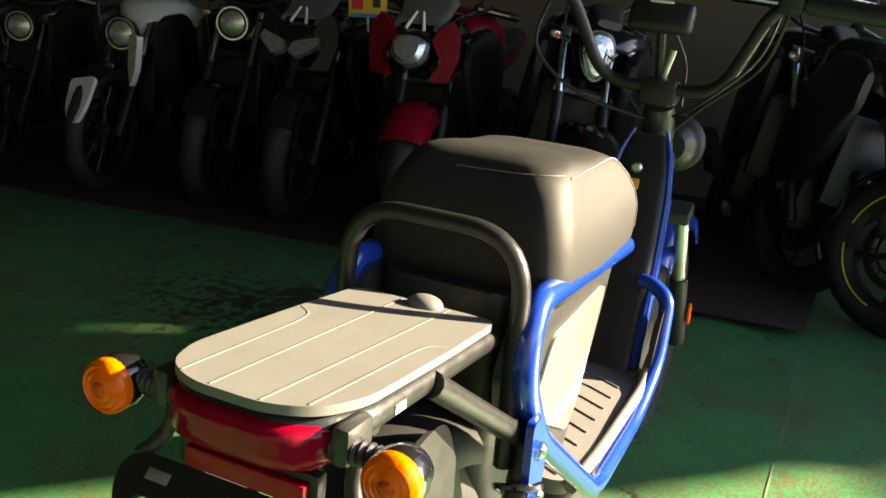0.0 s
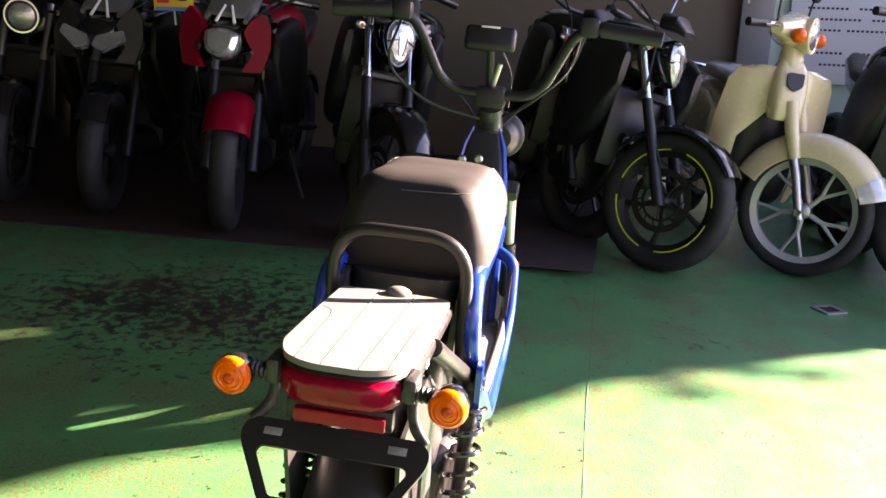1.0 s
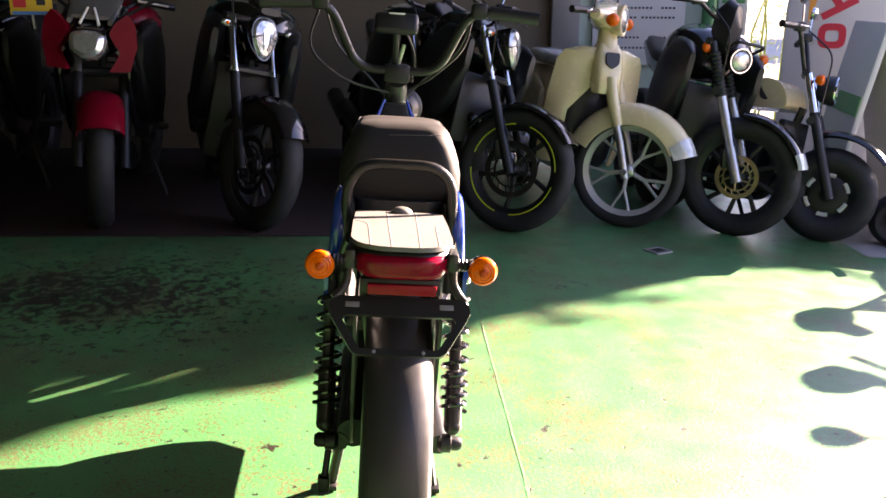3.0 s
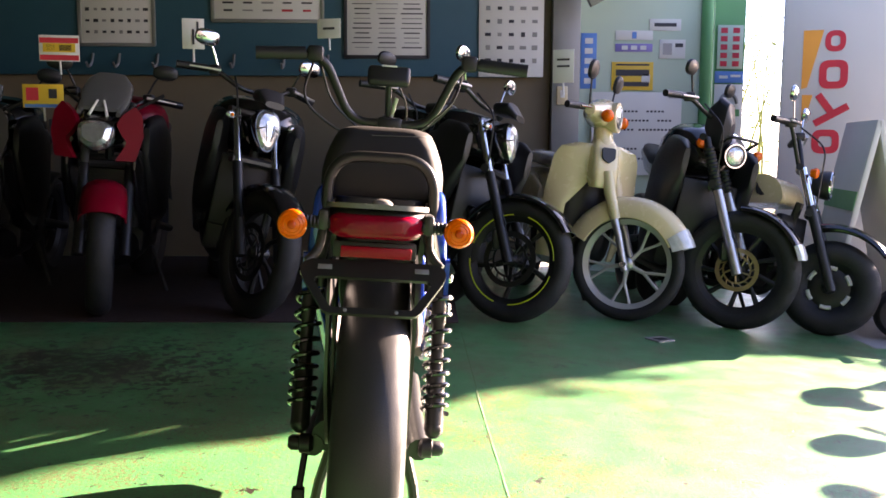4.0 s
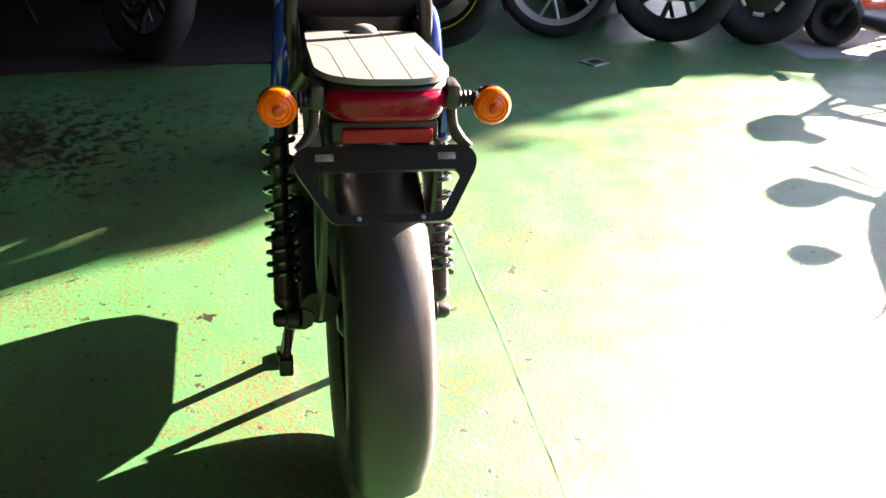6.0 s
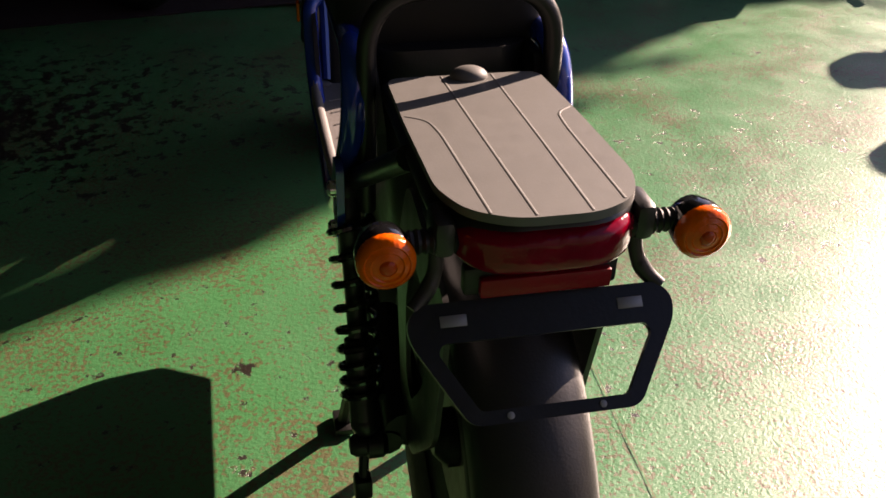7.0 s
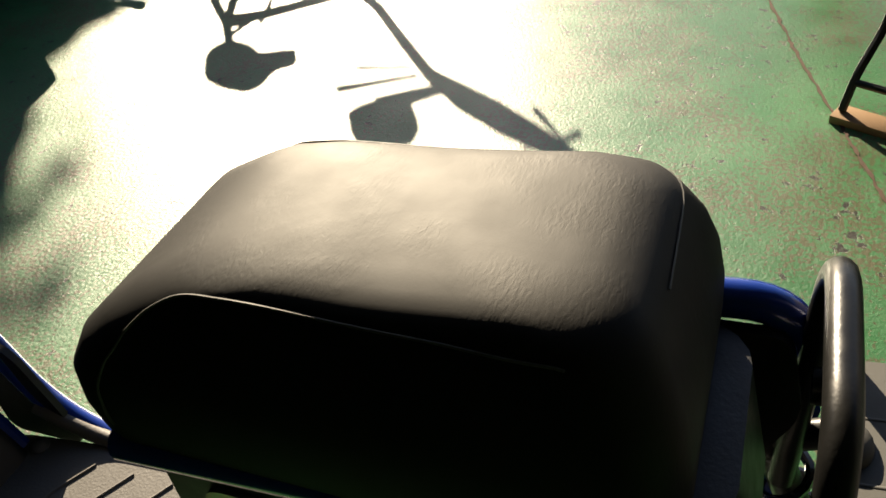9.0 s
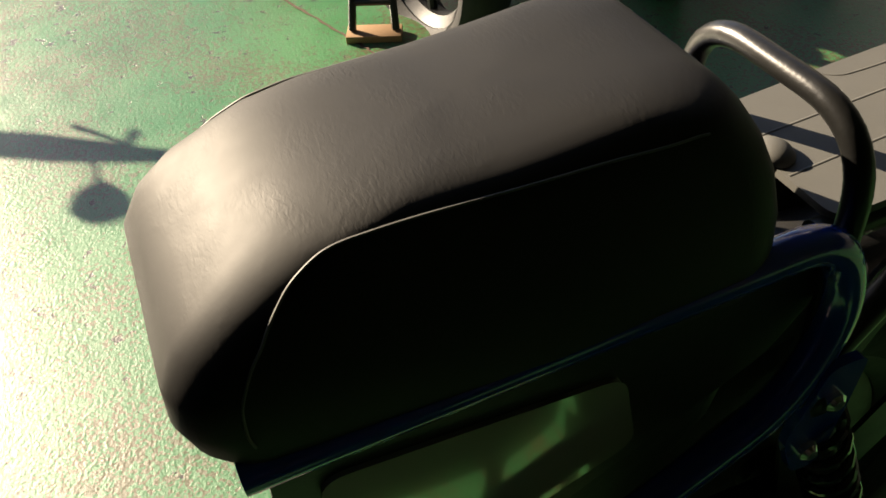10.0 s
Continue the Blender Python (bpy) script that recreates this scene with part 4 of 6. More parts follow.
    # the rear seam runs along the top of the back, from one corner to past the middle
    ks = [k for k in range(64) if skin[8][k][1] < 0.392 and skin[8][k][0] > -0.030]
    ks.sort(key=lambda k: (-round(skin[8][k][0], 3), -skin[8][k][1]))
    back = [skin_point(8.75 - 0.6 * i / len(ks), k) + Vector((0.0004, -0.0007, 0.0006)) for i, k in enumerate(ks)]
    for _ in range(4):
        back = [back[0]] + [(back[i - 1] + back[i] * 2 + back[i + 1]) / 4 for i in range(1, len(back) - 1)] + [back[-1]]
    part("rear_seam", bar(back, 0.0006, 6), PAD, saddle)
    # blue tube frame on both sides
    for s in (-1, 1):
        loop = fillet([(s * 0.094, 0.690, 0.678), (s * 0.100, 0.302, 0.704), (s * 0.104, 0.280, 0.640), (s * 0.112, 0.318, 0.565), (0.006 + s * 0.104, 0.665, 0.330), (0.008 + s * 0.102, 0.92, 0.334), (0.008 + s * 0.104, 1.045, 0.390), (0.006 + s * 0.100, 1.085, 0.500), (s * 0.070, 1.105, 0.515), (s * 0.050, 1.11, 0.515)], 0.05, 7)
        side = part("side_frame", bar(loop, 0.0138, 14), BLUE, root, "glossy blue tube frame")
        part("frame_bracket", prism(bmesh.new(), round2d([(0.268, 0.60), (0.300, 0.60), (0.325, 0.53), (0.310, 0.485), (0.285, 0.485), (0.275, 0.54)], 0.01), 0.008, Matrix.Translation((s * 0.122, 0, 0)) @ Matrix(((0, 0, 1, 0), (1, 0, 0, 0), (0, 1, 0, 0), (0, 0, 0, 1))), 0.002), BLUE, side)
        for v, w in ((0.292, 0.565), (0.302, 0.512)):
            bm = bmesh.new()
            lathe(bm, [(0, 0), (0.0085, 0), (0.0085, 0.006), (0.005, 0.009), (0, 0.009)], Matrix.Translation((s * 0.125, v, w)) @ pose(0, 0, 0, 0, 90 * s, 0), 12)
            part("bolt", bm, CHROME, side)
        mm = Matrix(((0, s * 0.098, 1, s * 0.0165), (1, 0, 0, 0), (0, 1, 0, 0), (0, 0, 0, 1)))  # leans in towards the board
        part("side_cover", prism(bmesh.new(), round2d([(0.300, 0.692), (0.676, 0.684), (0.682, 0.560), (0.668, 0.372), (0.620, 0.372), (0.315, 0.575), (0.285, 0.63)], 0.016), 0.010, mm, 0.003), FENDERGREY, root)
        mm = Matrix(((0, s * 0.098, 1, s * 0.0225), (1, 0, 0, 0), (0, 1, 0, 0), (0, 0, 0, 1)))
        part("side_panel", prism(bmesh.new(), round2d([(0.440, 0.622), (0.650, 0.634), (0.662, 0.455), (0.640, 0.420), (0.420, 0.530)], 0.018), 0.006, mm, 0.0015), SIDEGLOSS, root, "glossy silver side panel")
    # footboard
    bm = bmesh.new()
    prism(bm, round2d([(-0.080, 0.60), (0.086, 0.60), (0.094, 0.72), (0.096, 0.98), (0.084, 1.09), (-0.084, 1.09), (-0.090, 0.98), (-0.086, 0.72)], 0.03), 0.022, Matrix.Translation((0, 0, 0.352)), 0.006)
    board = part("footboard", bm, RIBBED, root, "grey ribbed rubber footboard")
    for s in (-1, 1):
        part("board_edge", bar([(0.003 + s * 0.090, 0.605, 0.358), (0.003 + s * 0.096, 0.74, 0.358), (0.003 + s * 0.100, 0.98, 0.364), (0.003 + s * 0.098, 1.05, 0.400)], 0.0095, 10, 0.04), RIBBED, board)
        bm = bmesh.new()
        ball(bm, (s * 0.075, 1.04, 0.364), 0.011, (1, 1, 0.5), 12)
        part("board_screw", bm, RIBBED, board)
    for k in range(8):
        v = 0.622 + 0.049 * k
        part("rib", bar(fillet([(-0.076, v, 0.3634), (-0.006, v + 0.024, 0.3634), (0.020, v + 0.024, 0.3634), (0.070, v - 0.004, 0.3634)], 0.022, 5), 0.0019, 6), RIBBED, board)
    # battery case below the board
    bm = bmesh.new()
    rings = []
    for v, half, w0, w1 in [(0.50, 0.060, 0.20, 0.30), (0.53, 0.078, 0.175, 0.335), (0.60, 0.084, 0.165, 0.342), (0.90, 0.084, 0.170, 0.342), (0.99, 0.076, 0.20, 0.342), (1.02, 0.06, 0.25, 0.335)]:
        rings.append([(x, v, (w0 + w1) / 2 + y) for x, y in oval(half * 2, w1 - w0, 28, 4)])
    loft(bm, rings)
    part("battery_case", bm, FENDERGREY, root)
    for s in (-1, 1):
        mm = Matrix.Translation((0.007 + s * 0.096, 0, 0)) @ Matrix(((0, 0, 1, 0), (1, 0, 0, 0), (0, 1, 0, 0), (0, 0, 0, 1)))
        part("arch_panel", prism(bmesh.new(), round2d([(1.000, 0.350), (1.015, 0.395), (1.050, 0.480), (1.090, 0.500), (1.115, 0.490), (1.105, 0.350)], 0.02), 0.008, mm, 0.002), BLACK, root)
    # leg shield, head tube
    bm = bmesh.new()
    rings = []
    for w, v, half, th in [(0.362, 1.075, 0.070, 0.03), (0.45, 1.120, 0.066, 0.03), (0.60, 1.185, 0.060, 0.03), (0.70, 1.222, 0.052, 0.026), (0.762, 1.238, 0.034, 0.016)]:
        rings.append([(x, v + y, w) for x, y in oval(half * 2, th * 2, 24, 5)])
    loft(bm, rings)
    shield = part("leg_shield", bm, BLACK, root)
    for s in (-1, 1):
        part("shield_edge", bar([(s * 0.070, 1.060, 0.365), (s * 0.064, 1.142, 0.53), (s * 0.058, 1.188, 0.65), (s * 0.046, 1.214, 0.73), (s * 0.030, 1.230, 0.772)], [0.010, 0.009, 0.008, 0.006, 0.003], 8), BLUE, shield, "blue painted edge")
    part("shield_sticker", block((-0.006, 1.184, 0.674), (0.016, 0.003, 0.020), 0.001, pose(0, 0, 0, -20, 0, 0)), ORANGEPRINT, shield, "small orange sticker")
    for u, w in ((-0.008, 0.704), (-0.046, 0.698)):
        bm = bmesh.new()
        lathe(bm, [(0, 0), (0.0105, 0), (0.0105, 0.005), (0.007, 0.009), (0, 0.009)], Matrix.Translation((u, 1.194, w)) @ BACK, 16)
        part("key_lock", bm, ALU, shield)
    part("head_tube", bar([(0, 1.190, 0.815), (0, 1.197, 0.80), (0, 1.275, 0.60), (0, 1.282, 0.585)], [0.026, 0.030, 0.033, 0.03], 20), HEADGREY, root, "olive-grey head tube")
    # front fork, wheel, mudguard
    for s in (-1, 1):
        part("fork_leg", bar([(s * 0.062, 1.285, 0.60), (s * 0.064, 1.395, 0.42)], 0.0145, 12), ALU, root)
        part("fork_slider", bar([(s * 0.064, 1.383, 0.44), (s * 0.066, 1.490, 0.262)], [0.019, 0.022], 12), BLACK, root)
        part("fork_reflector", block((s * 0.092, 1.440, 0.345), (0.007, 0.016, 0.052), 0.003, pose(0, 0, 0, 20, 0, 0)), ORANGE, root, "orange side reflector")
    part("fork_yoke", block((0, 1.287, 0.60), (0.16, 0.06, 0.03), 0.008, pose(0, 0, 0, 20, 0, 0)), BLACK, root)
    wheel(root, "front_wheel", (0, 1.490, 0.262), 0.262, 0.088, 0.175, "cast", BLACK, disc=False, spokes=5)
    bm = bmesh.new()
    rings = []
    for k in range(15):
        q = radians(48 + (132 - 48) * k / 14)
        ring = []
        for j in range(11):
            e = math.pi * j / 10
            rr = 0.262 + 0.045 * math.sin(e) ** 0.5
            ring.append((0.056 * math.cos(e), 1.490 + rr * math.cos(q), 0.262 + rr * math.sin(q)))
        for j in range(10, -1, -1):
            e = math.pi * j / 10
            rr = 0.258 + 0.042 * math.sin(e) ** 0.5
            ring.append((0.052 * math.cos(e), 1.490 + rr * math.cos(q), 0.262 + rr * math.sin(q)))
        rings.append(ring)
    loft(bm, rings)
    part("front_mudguard", bm, BLUE, root, "short blue front mudguard")
    # headlamp with cooling fins
    m = Matrix.Translation((0.02, 1.30, 0.735)) @ pose(0, 0, 0, -90, 0, 0)
    bm = bmesh.new()
    lathe(bm, [(0, -0.055), (0.03, -0.052), (0.045, -0.035), (0.046, -0.033), (0.051, -0.03), (0.046, -0.026), (0.053, -0.022), (0.048, -0.018), (0.055, -0.013), (0.050, -0.008), (0.058, 0.0), (0.058, 0.02), (0.052, 0.024)], m, 28)
    lamp = part("headlamp", bm, BLACK, root)
    bm = bmesh.new()
    lathe(bm, [(0.052, 0.022), (0.035, 0.030), (0, 0.034)], m, 24)
    part("headlamp_lens", bm, CLEAR, lamp)
    part("lamp_mount", block((0.01, 1.245, 0.705), (0.05, 0.09, 0.04), 0.01), BLACK, root)
    # high handlebar
    bars = fillet([(-0.345, 1.075, 1.005), (-0.180, 1.100, 1.022), (-0.105, 1.155, 0.850), (0.105, 1.155, 0.850), (0.180, 1.100, 1.022), (0.335, 1.075, 1.015)], 0.055, 8)
    part("handlebar", bar(bars, 0.0115, 12), SATIN, root, "tall black handlebar")
    part("bar_clamp", block((0, 1.165, 0.842), (0.07, 0.05, 0.05), 0.012), BLACK, root)
    for s in (-1, 1):
        g0, g1 = Vector((s * 0.225, 1.093, 1.019)), Vector((s * 0.350, 1.074, 1.010))
        pts = [g0.lerp(g1, k / 24) for k in range(25)]
        part("grip", bar(pts, [0.0165 + (0.0012 if k % 2 else 0) for k in range(25)], 14), BLACK, root)
        part("switch_block", block((s * 0.200, 1.096, 1.020), (0.042, 0.036, 0.042), 0.01), BLACK, root)
        part("brake_lever", bar([(s * 0.195, 1.125, 1.018), (s * 0.235, 1.145, 1.018), (s * 0.300, 1.140, 1.012), (s * 0.345, 1.130, 1.006)], [0.007, 0.006, 0.005, 0.006], 8, 0.02), SATIN, root)
        part("cable", bar(fillet([(s * 0.195, 1.130, 1.015), (s * 0.190, 1.200, 0.99), (s * 0.165, 1.24, 0.90), (s * 0.07, 1.245, 0.82), (s * 0.02, 1.225, 0.76)], 0.07, 6), 0.0035, 6), BLACK, root)
    part("cable", bar(fillet([(0.185, 1.12, 1.0), (0.17, 1.09, 0.92), (0.08, 1.12, 0.83), (0.03, 1.17, 0.80)], 0.06, 6), 0.003, 6), BLACK, root)
    part("cable", bar(fillet([(-0.205, 1.11, 1.0), (-0.235, 1.09, 0.90), (-0.14, 1.10, 0.82), (-0.02, 1.16, 0.79)], 0.07, 6), 0.0035, 6), BLACK, root)
    part("cable", bar(fillet([(0.02, 1.12, 0.95), (0.045, 1.14, 0.90), (0.04, 1.18, 0.82)], 0.04, 6), 0.0028, 6), BLACK, root)
    dash = part("display", block((-0.008, 1.115, 0.975), (0.112, 0.030, 0.056), 0.012, pose(0, 0, 0, -25, 0, 0), 3), BLACK, root)
    part("display_top", block((-0.008, 1.100, 1.001), (0.04, 0.008, 0.004), 0.001), PAPER, dash)
    part("display_arm", bar([(-0.008, 1.13, 0.96), (-0.005, 1.17, 0.86)], 0.009, 8), BLACK, root)
    part("thumb_bracket", bar([(0.0, 1.165, 0.86), (0.01, 1.16, 0.90), (0.015, 1.155, 0.92)], 0.006, 8), ALU, root)
    for ob in [c for c in root.children if c.name.split(".")[0] in STEERED]:
        ob.location, ob.scale = (0, 0.08, 0), (1.03, 1, 1)
    # side stand, folded footrest, centre stand leg
    part("footrest", bar([(-0.090, 0.300, 0.270), (-0.105, 0.270, 0.262), (-0.112, 0.245, 0.190)], 0.0065, 8, 0.015), SATIN, root)
    part("footrest_rubber", block((-0.113, 0.243, 0.178), (0.022, 0.022, 0.030), 0.004), BLACK, root)
    part("stand_leg", bar([(-0.070, 0.50, 0.19), (-0.095, 0.52, 0.10), (-0.110, 0.53, 0.008)], [0.012, 0.011, 0.012], 8), SATIN, root)
    part("stand_leg", bar([(0.070, 0.50, 0.19), (0.095, 0.52, 0.10), (0.110, 0.53, 0.008)], [0.012, 0.011, 0.012], 8), SATIN, root)
    part("stand_foot", block((0.112, 0.530, 0.008), (0.03, 0.05, 0.012), 0.003), SATIN, root)
    part("stand_foot", block((-0.112, 0.530, 0.008), (0.03, 0.05, 0.012), 0.003), SATIN, root)
    part("chain_case", bar([(-0.062, 0.205, 0.30), (-0.066, 0.38, 0.33)], [0.03, 0.022], 12, 0, False, 1.0), BLACK, root)
    return root


build_moped()

# ---- the row of parked motorcycles ----
FRONT = Matrix(((1, 0, 0, 0), (0, 0, -1, 0), (0, 1, 0, 0), (0, 0, 0, 1)))  # stands a plan upright


def facing(x, y, z, deg):
    """A frame on the floor whose y axis points deg degrees from -y towards +x."""
    return pose(x, y, z, 0, 0, 180 + deg)


def mirror(root, m, base, head, size=(0.14, 0.085), mat=BLACK):
    b, h = m @ Vector(base), m @ Vector(head)
    stem = part("mirror_stem", bar([b, b.lerp(h, 0.5) + Vector((0, 0, 0.025)), h], 0.005, 7, 0.03), mat, root)
    mm = m @ Matrix.Translation(head) @ pose(0, 0, 0, 82, 0, 0)
    bm = bmesh.new()
    o = oval(size[0], size[1], 20, 2.4)
    loft(bm, [[mm @ Vector((x * 0.6, y * 0.6, -0.022)) for x, y in o], [mm @ Vector((x * 0.95, y * 0.95, -0.012)) for x, y in o], [mm @ Vector((x, y, 0.0)) for x, y in o], [mm @ Vector((x * 0.96, y * 0.96, 0.004)) for x, y in o]])
    part("mirror_shell", bm, mat, stem)
    bm = bmesh.new()
    prism(bm, [(x * 0.9, y * 0.9) for x, y in o], 0.002, mm @ Matrix.Translation((0, 0, 0.0055)))
    part("mirror_glass", bm, CHROME, stem)


def arch_guard(m, c, R, width, a0, a1, th=0.004, n=16, drop=0.03):
    """A curved mudguard over a wheel."""
    bm = bmesh.new()
    rings = []
    for k in range(n + 1):
        q = radians(a0 + (a1 - a0) * k / n)
        ring = []
        for sign, off in ((1, 0.0), (-1, -th)):
            js = range(9) if sign > 0 else range(8, -1, -1)
            for j in js:
                e = math.pi * j / 8
                rr = R + off - drop * (1 - math.sin(e) ** 0.7)
                ring.append(m @ Vector((c[0] + (width / 2 + off) * math.cos(e), c[1] + rr * math.cos(q), c[2] + rr * math.sin(q))))
        rings.append(ring)
    return loft(bm, rings)


def hull(m, rows, power=3.0, n=24):
    """A closed body through cross-sections (y, z, width, height), along y."""
    return loft(bmesh.new(), [[m @ Vector((x, y, z + h)) for x, h in oval(w, hh, n, power)] for y, z, w, hh in rows])


def motorcycle(x, y, face, steer, label, R=0.295, tw=0.11, rim=0.215, style="cast", spokes=6, rim_mat=BLACK, stripe=None, head="oval", head_z=0.86, bar_z=1.02, bar_w=0.74, bar_rise=0.05,
               body=GLOSSBLACK, guard=GLOSSBLACK, guard_arc=(35, 150), fork_mat=ALU, slider=BLACK, rake=0.27, lean=0.0, tank=True, fairing=None, sig=True, mirrors=True, base=None, mirror_mat=BLACK, disc=True, length=1.0, body_scale=1.0, guard_gap=0.025, lug=0.0025, side_stand=True, shroud=True, sig_mat=None, disc_mat=None, lamp=1.0, guard_wide=0.03, guard_drop=0.03, lamp_turn=0.0):
    base = slope(x) if base is None else base
    root = thing("motorcycle", pose(x, y, base), label, "motorcycle", "row of parked motorcycles")
    inv = Matrix.Translation((-x, -y, -base))
    F = inv @ facing(x, y, base, face) @ pose(0, 0, 0, 0, lean, 0) @ pose(0, 0, 0, 0, 0, steer)
    wheel(root, "front_wheel", (0, 0, R), R, tw, rim, style, rim_mat, F, stripe, disc, True, spokes, lug, disc_mat or SATIN)
    top = head_z + 0.06
    fy = lambda z: -rake * (z - R) / (0.86 - R)
    half = tw / 2 + 0.045
    for s in (-1, 1):
        part("fork_tube", bar([F @ Vector((s * half, fy(R + 0.36), R + 0.36)), F @ Vector((s * half, fy(top), top))], 0.0195, 12), fork_mat, root)
        part("fork_slider", bar([F @ Vector((s * half, 0.02, R - 0.02)), F @ Vector((s * half, fy(R + 0.38), R + 0.38))], [0.026, 0.023], 12), slider, root)
    for z, th in ((head_z - 0.16, 0.035), (top, 0.03)):
        part("fork_yoke", bar([F @ Vector((-half - 0.03, fy(z) - 0.01, z)), F @ Vector((0, fy(z) - 0.03, z)), F @ Vector((half + 0.03, fy(z) - 0.01, z))], th * 0.6, 8), BLACK, root)
    part("front_mudguard", arch_guard(F, (0, 0, R), R + guard_gap, tw + guard_wide, *guard_arc, drop=guard_drop), guard, root)
    if disc:
        part("brake_caliper", block(F @ Vector((tw / 2 + 0.03, -0.07, R + 0.08)), (0.05, 0.05, 0.10), 0.012), BLACK, root)
    hy = fy(head_z) + 0.10
    pivot = Vector((0, hy, head_z))
    S, F = F, F @ Matrix.Translation(pivot) @ pose(0, 0, 0, 0, 0, lamp_turn) @ Matrix.Translation(-pivot)  # the lamp may look another way than the wheel
    if head == "oval":
        mm = F @ Matrix.Translation((0, hy, head_z)) @ pose(0, 0, 0, -78, 0, 0)
        o = [(0, 0.105), (0.05, 0.095), (0.078, 0.055), (0.082, 0.0), (0.062, -0.06), (0.03, -0.115), (0, -0.125), (-0.03, -0.115), (-0.062, -0.06), (-0.082, 0.0), (-0.078, 0.055), (-0.05, 0.095)]
        o = [(px * 0.80 * lamp, py * 0.84 * lamp) for px, py in round2d(o, 0.02, 3)]
        bm = bmesh.new()
        loft(bm, [[mm @ Vector((px * f, -py * f, dz)) for px, py in o] for f, dz in ((0.55, -0.10), (0.98, -0.07), (1.08, 0.0), (1.02, 0.012))])
        shell = part("headlamp_shell", bm, GLOSSBLACK, root)
        bm = bmesh.new()
        loft(bm, [[mm @ Vector((px * f, -py * f, dz)) for px, py in o] for f, dz in ((1.0, 0.010), (0.80, 0.024), (0.40, 0.032))])
        lens = part("headlamp_lens", bm, CLEAR, shell, "clear faceted lens", 5)
        for s in (-1, 1):
            part("lens_divider", bar([mm @ Vector((s * 0.062, 0.010, 0.018)), mm @ Vector((s * 0.020, -0.004, 0.033)), mm @ Vector((s * 0.008, 0.060, 0.026))], 0.0042, 6), BLACK, lens)
            part("lens_divider", bar([mm @ Vector((s * 0.030, -0.066, 0.020)), mm @ Vector((s * 0.018, -0.004, 0.033))], 0.0032, 6), BLACK, lens)
        part("visor", hull(F, [(hy - 0.10, head_z + 0.15, 0.10, 0.06), (hy - 0.02, head_z + 0.15, 0.14, 0.07), (hy + 0.03, head_z + 0.115, 0.10, 0.03)], 3), BLACK, root)
    elif head == "round":
        mm = F @ Matrix.Translation((0, hy, head_z)) @ pose(0, 0, 0, -90, 0, 0) @ Matrix.Diagonal((lamp, lamp, lamp, 1))
        bm = bmesh.new()
        lathe(bm, [(0, -0.09), (0.05, -0.085), (0.078, -0.04), (0.082, 0.0), (0.080, 0.012), (0.070, 0.014)], mm, 26)
        shell = part("headlamp_shell", bm, BLACK, root)
        bm = bmesh.new()
        lathe(bm, [(0.070, 0.010), (0.045, 0.022), (0, 0.027)], mm, 24)
        lens = part("headlamp_lens", bm, CLEAR, shell, "round clear lens")
        bm = bmesh.new()
        lathe(bm, [(0.074, 0.010), (0.082, 0.010), (0.082, 0.018), (0.074, 0.018)], mm, 26, True)
        part("lamp_ring", bm, CHROME, lens)
    # bars, controls, mirrors
    H, F = F, S
    by = fy(top) - 0.02
    hb = [(-bar_w / 2, by - 0.12, bar_z - 0.01), (-bar_w / 2 + 0.17, by - 0.06, bar_z + 0.01), (-0.09, by, bar_z - bar_rise), (0.09, by, bar_z - bar_rise), (bar_w / 2 - 0.17, by - 0.06, bar_z + 0.01), (bar_w / 2, by - 0.12, bar_z - 0.01)]
    part("handlebar", bar(fillet([F @ Vector(p) for p in hb], 0.05, 5), 0.0115, 10), SATIN, root)
    for s in (-1, 1):
        a, b = F @ Vector((s * (bar_w / 2 - 0.13), by - 0.075, bar_z + 0.006)), F @ Vector((s * bar_w / 2, by - 0.12, bar_z - 0.01))
        part("grip", bar([a, b], 0.0175, 12), BLACK, root)
        part("lever", bar([F @ Vector((s * (bar_w / 2 - 0.17), by - 0.02, bar_z + 0.01)), F @ Vector((s * (bar_w / 2 - 0.03), by - 0.045, bar_z - 0.005))], [0.008, 0.005], 8), ALU, root)
        part("switch_block", block(F @ Vector((s * (bar_w / 2 - 0.16), by - 0.06, bar_z + 0.008)), (0.05, 0.05, 0.045), 0.01), BLACK, root)
        if mirrors:
            mirror(root, F, (s * (bar_w / 2 - 0.17), by - 0.05, bar_z + 0.02), (s * (bar_w / 2 - 0.09), by - 0.06, bar_z + 0.14), (0.12, 0.075), mirror_mat)
        if sig:
            mm = H @ Matrix.Translation((s * 0.165, hy - 0.05, head_z + 0.03)) @ pose(0, 0, 0, -90, 0, 0)
            if sig_mat is None:
                mm = mm @ Matrix.Diagonal((0.95, 0.68, 0.8, 1))
            stalk = part("signal_stalk", bar([H @ Vector((s * half, hy - 0.08, head_z + 0.03)), H @ Vector((s * 0.155, hy - 0.06, head_z + 0.03))], 0.008, 8), BLACK, root)
            bm = bmesh.new()
            lathe(bm, [(0, -0.03), (0.018, -0.025), (0.026, -0.005), (0.026, 0.004), (0.018, 0.014), (0, 0.018)], mm, 18)
            lens = part("signal_lens", bm, sig_mat or CLEAR, stalk, "small orange lens" if sig_mat else "small clear lens over an orange bulb")
            if sig_mat is None:
                bm = bmesh.new()
                ball(bm, mm @ Vector((0, 0, 0.014)), 0.009, (1, 1, 1), 10)
                part("bulb", bm, ORANGE, lens)
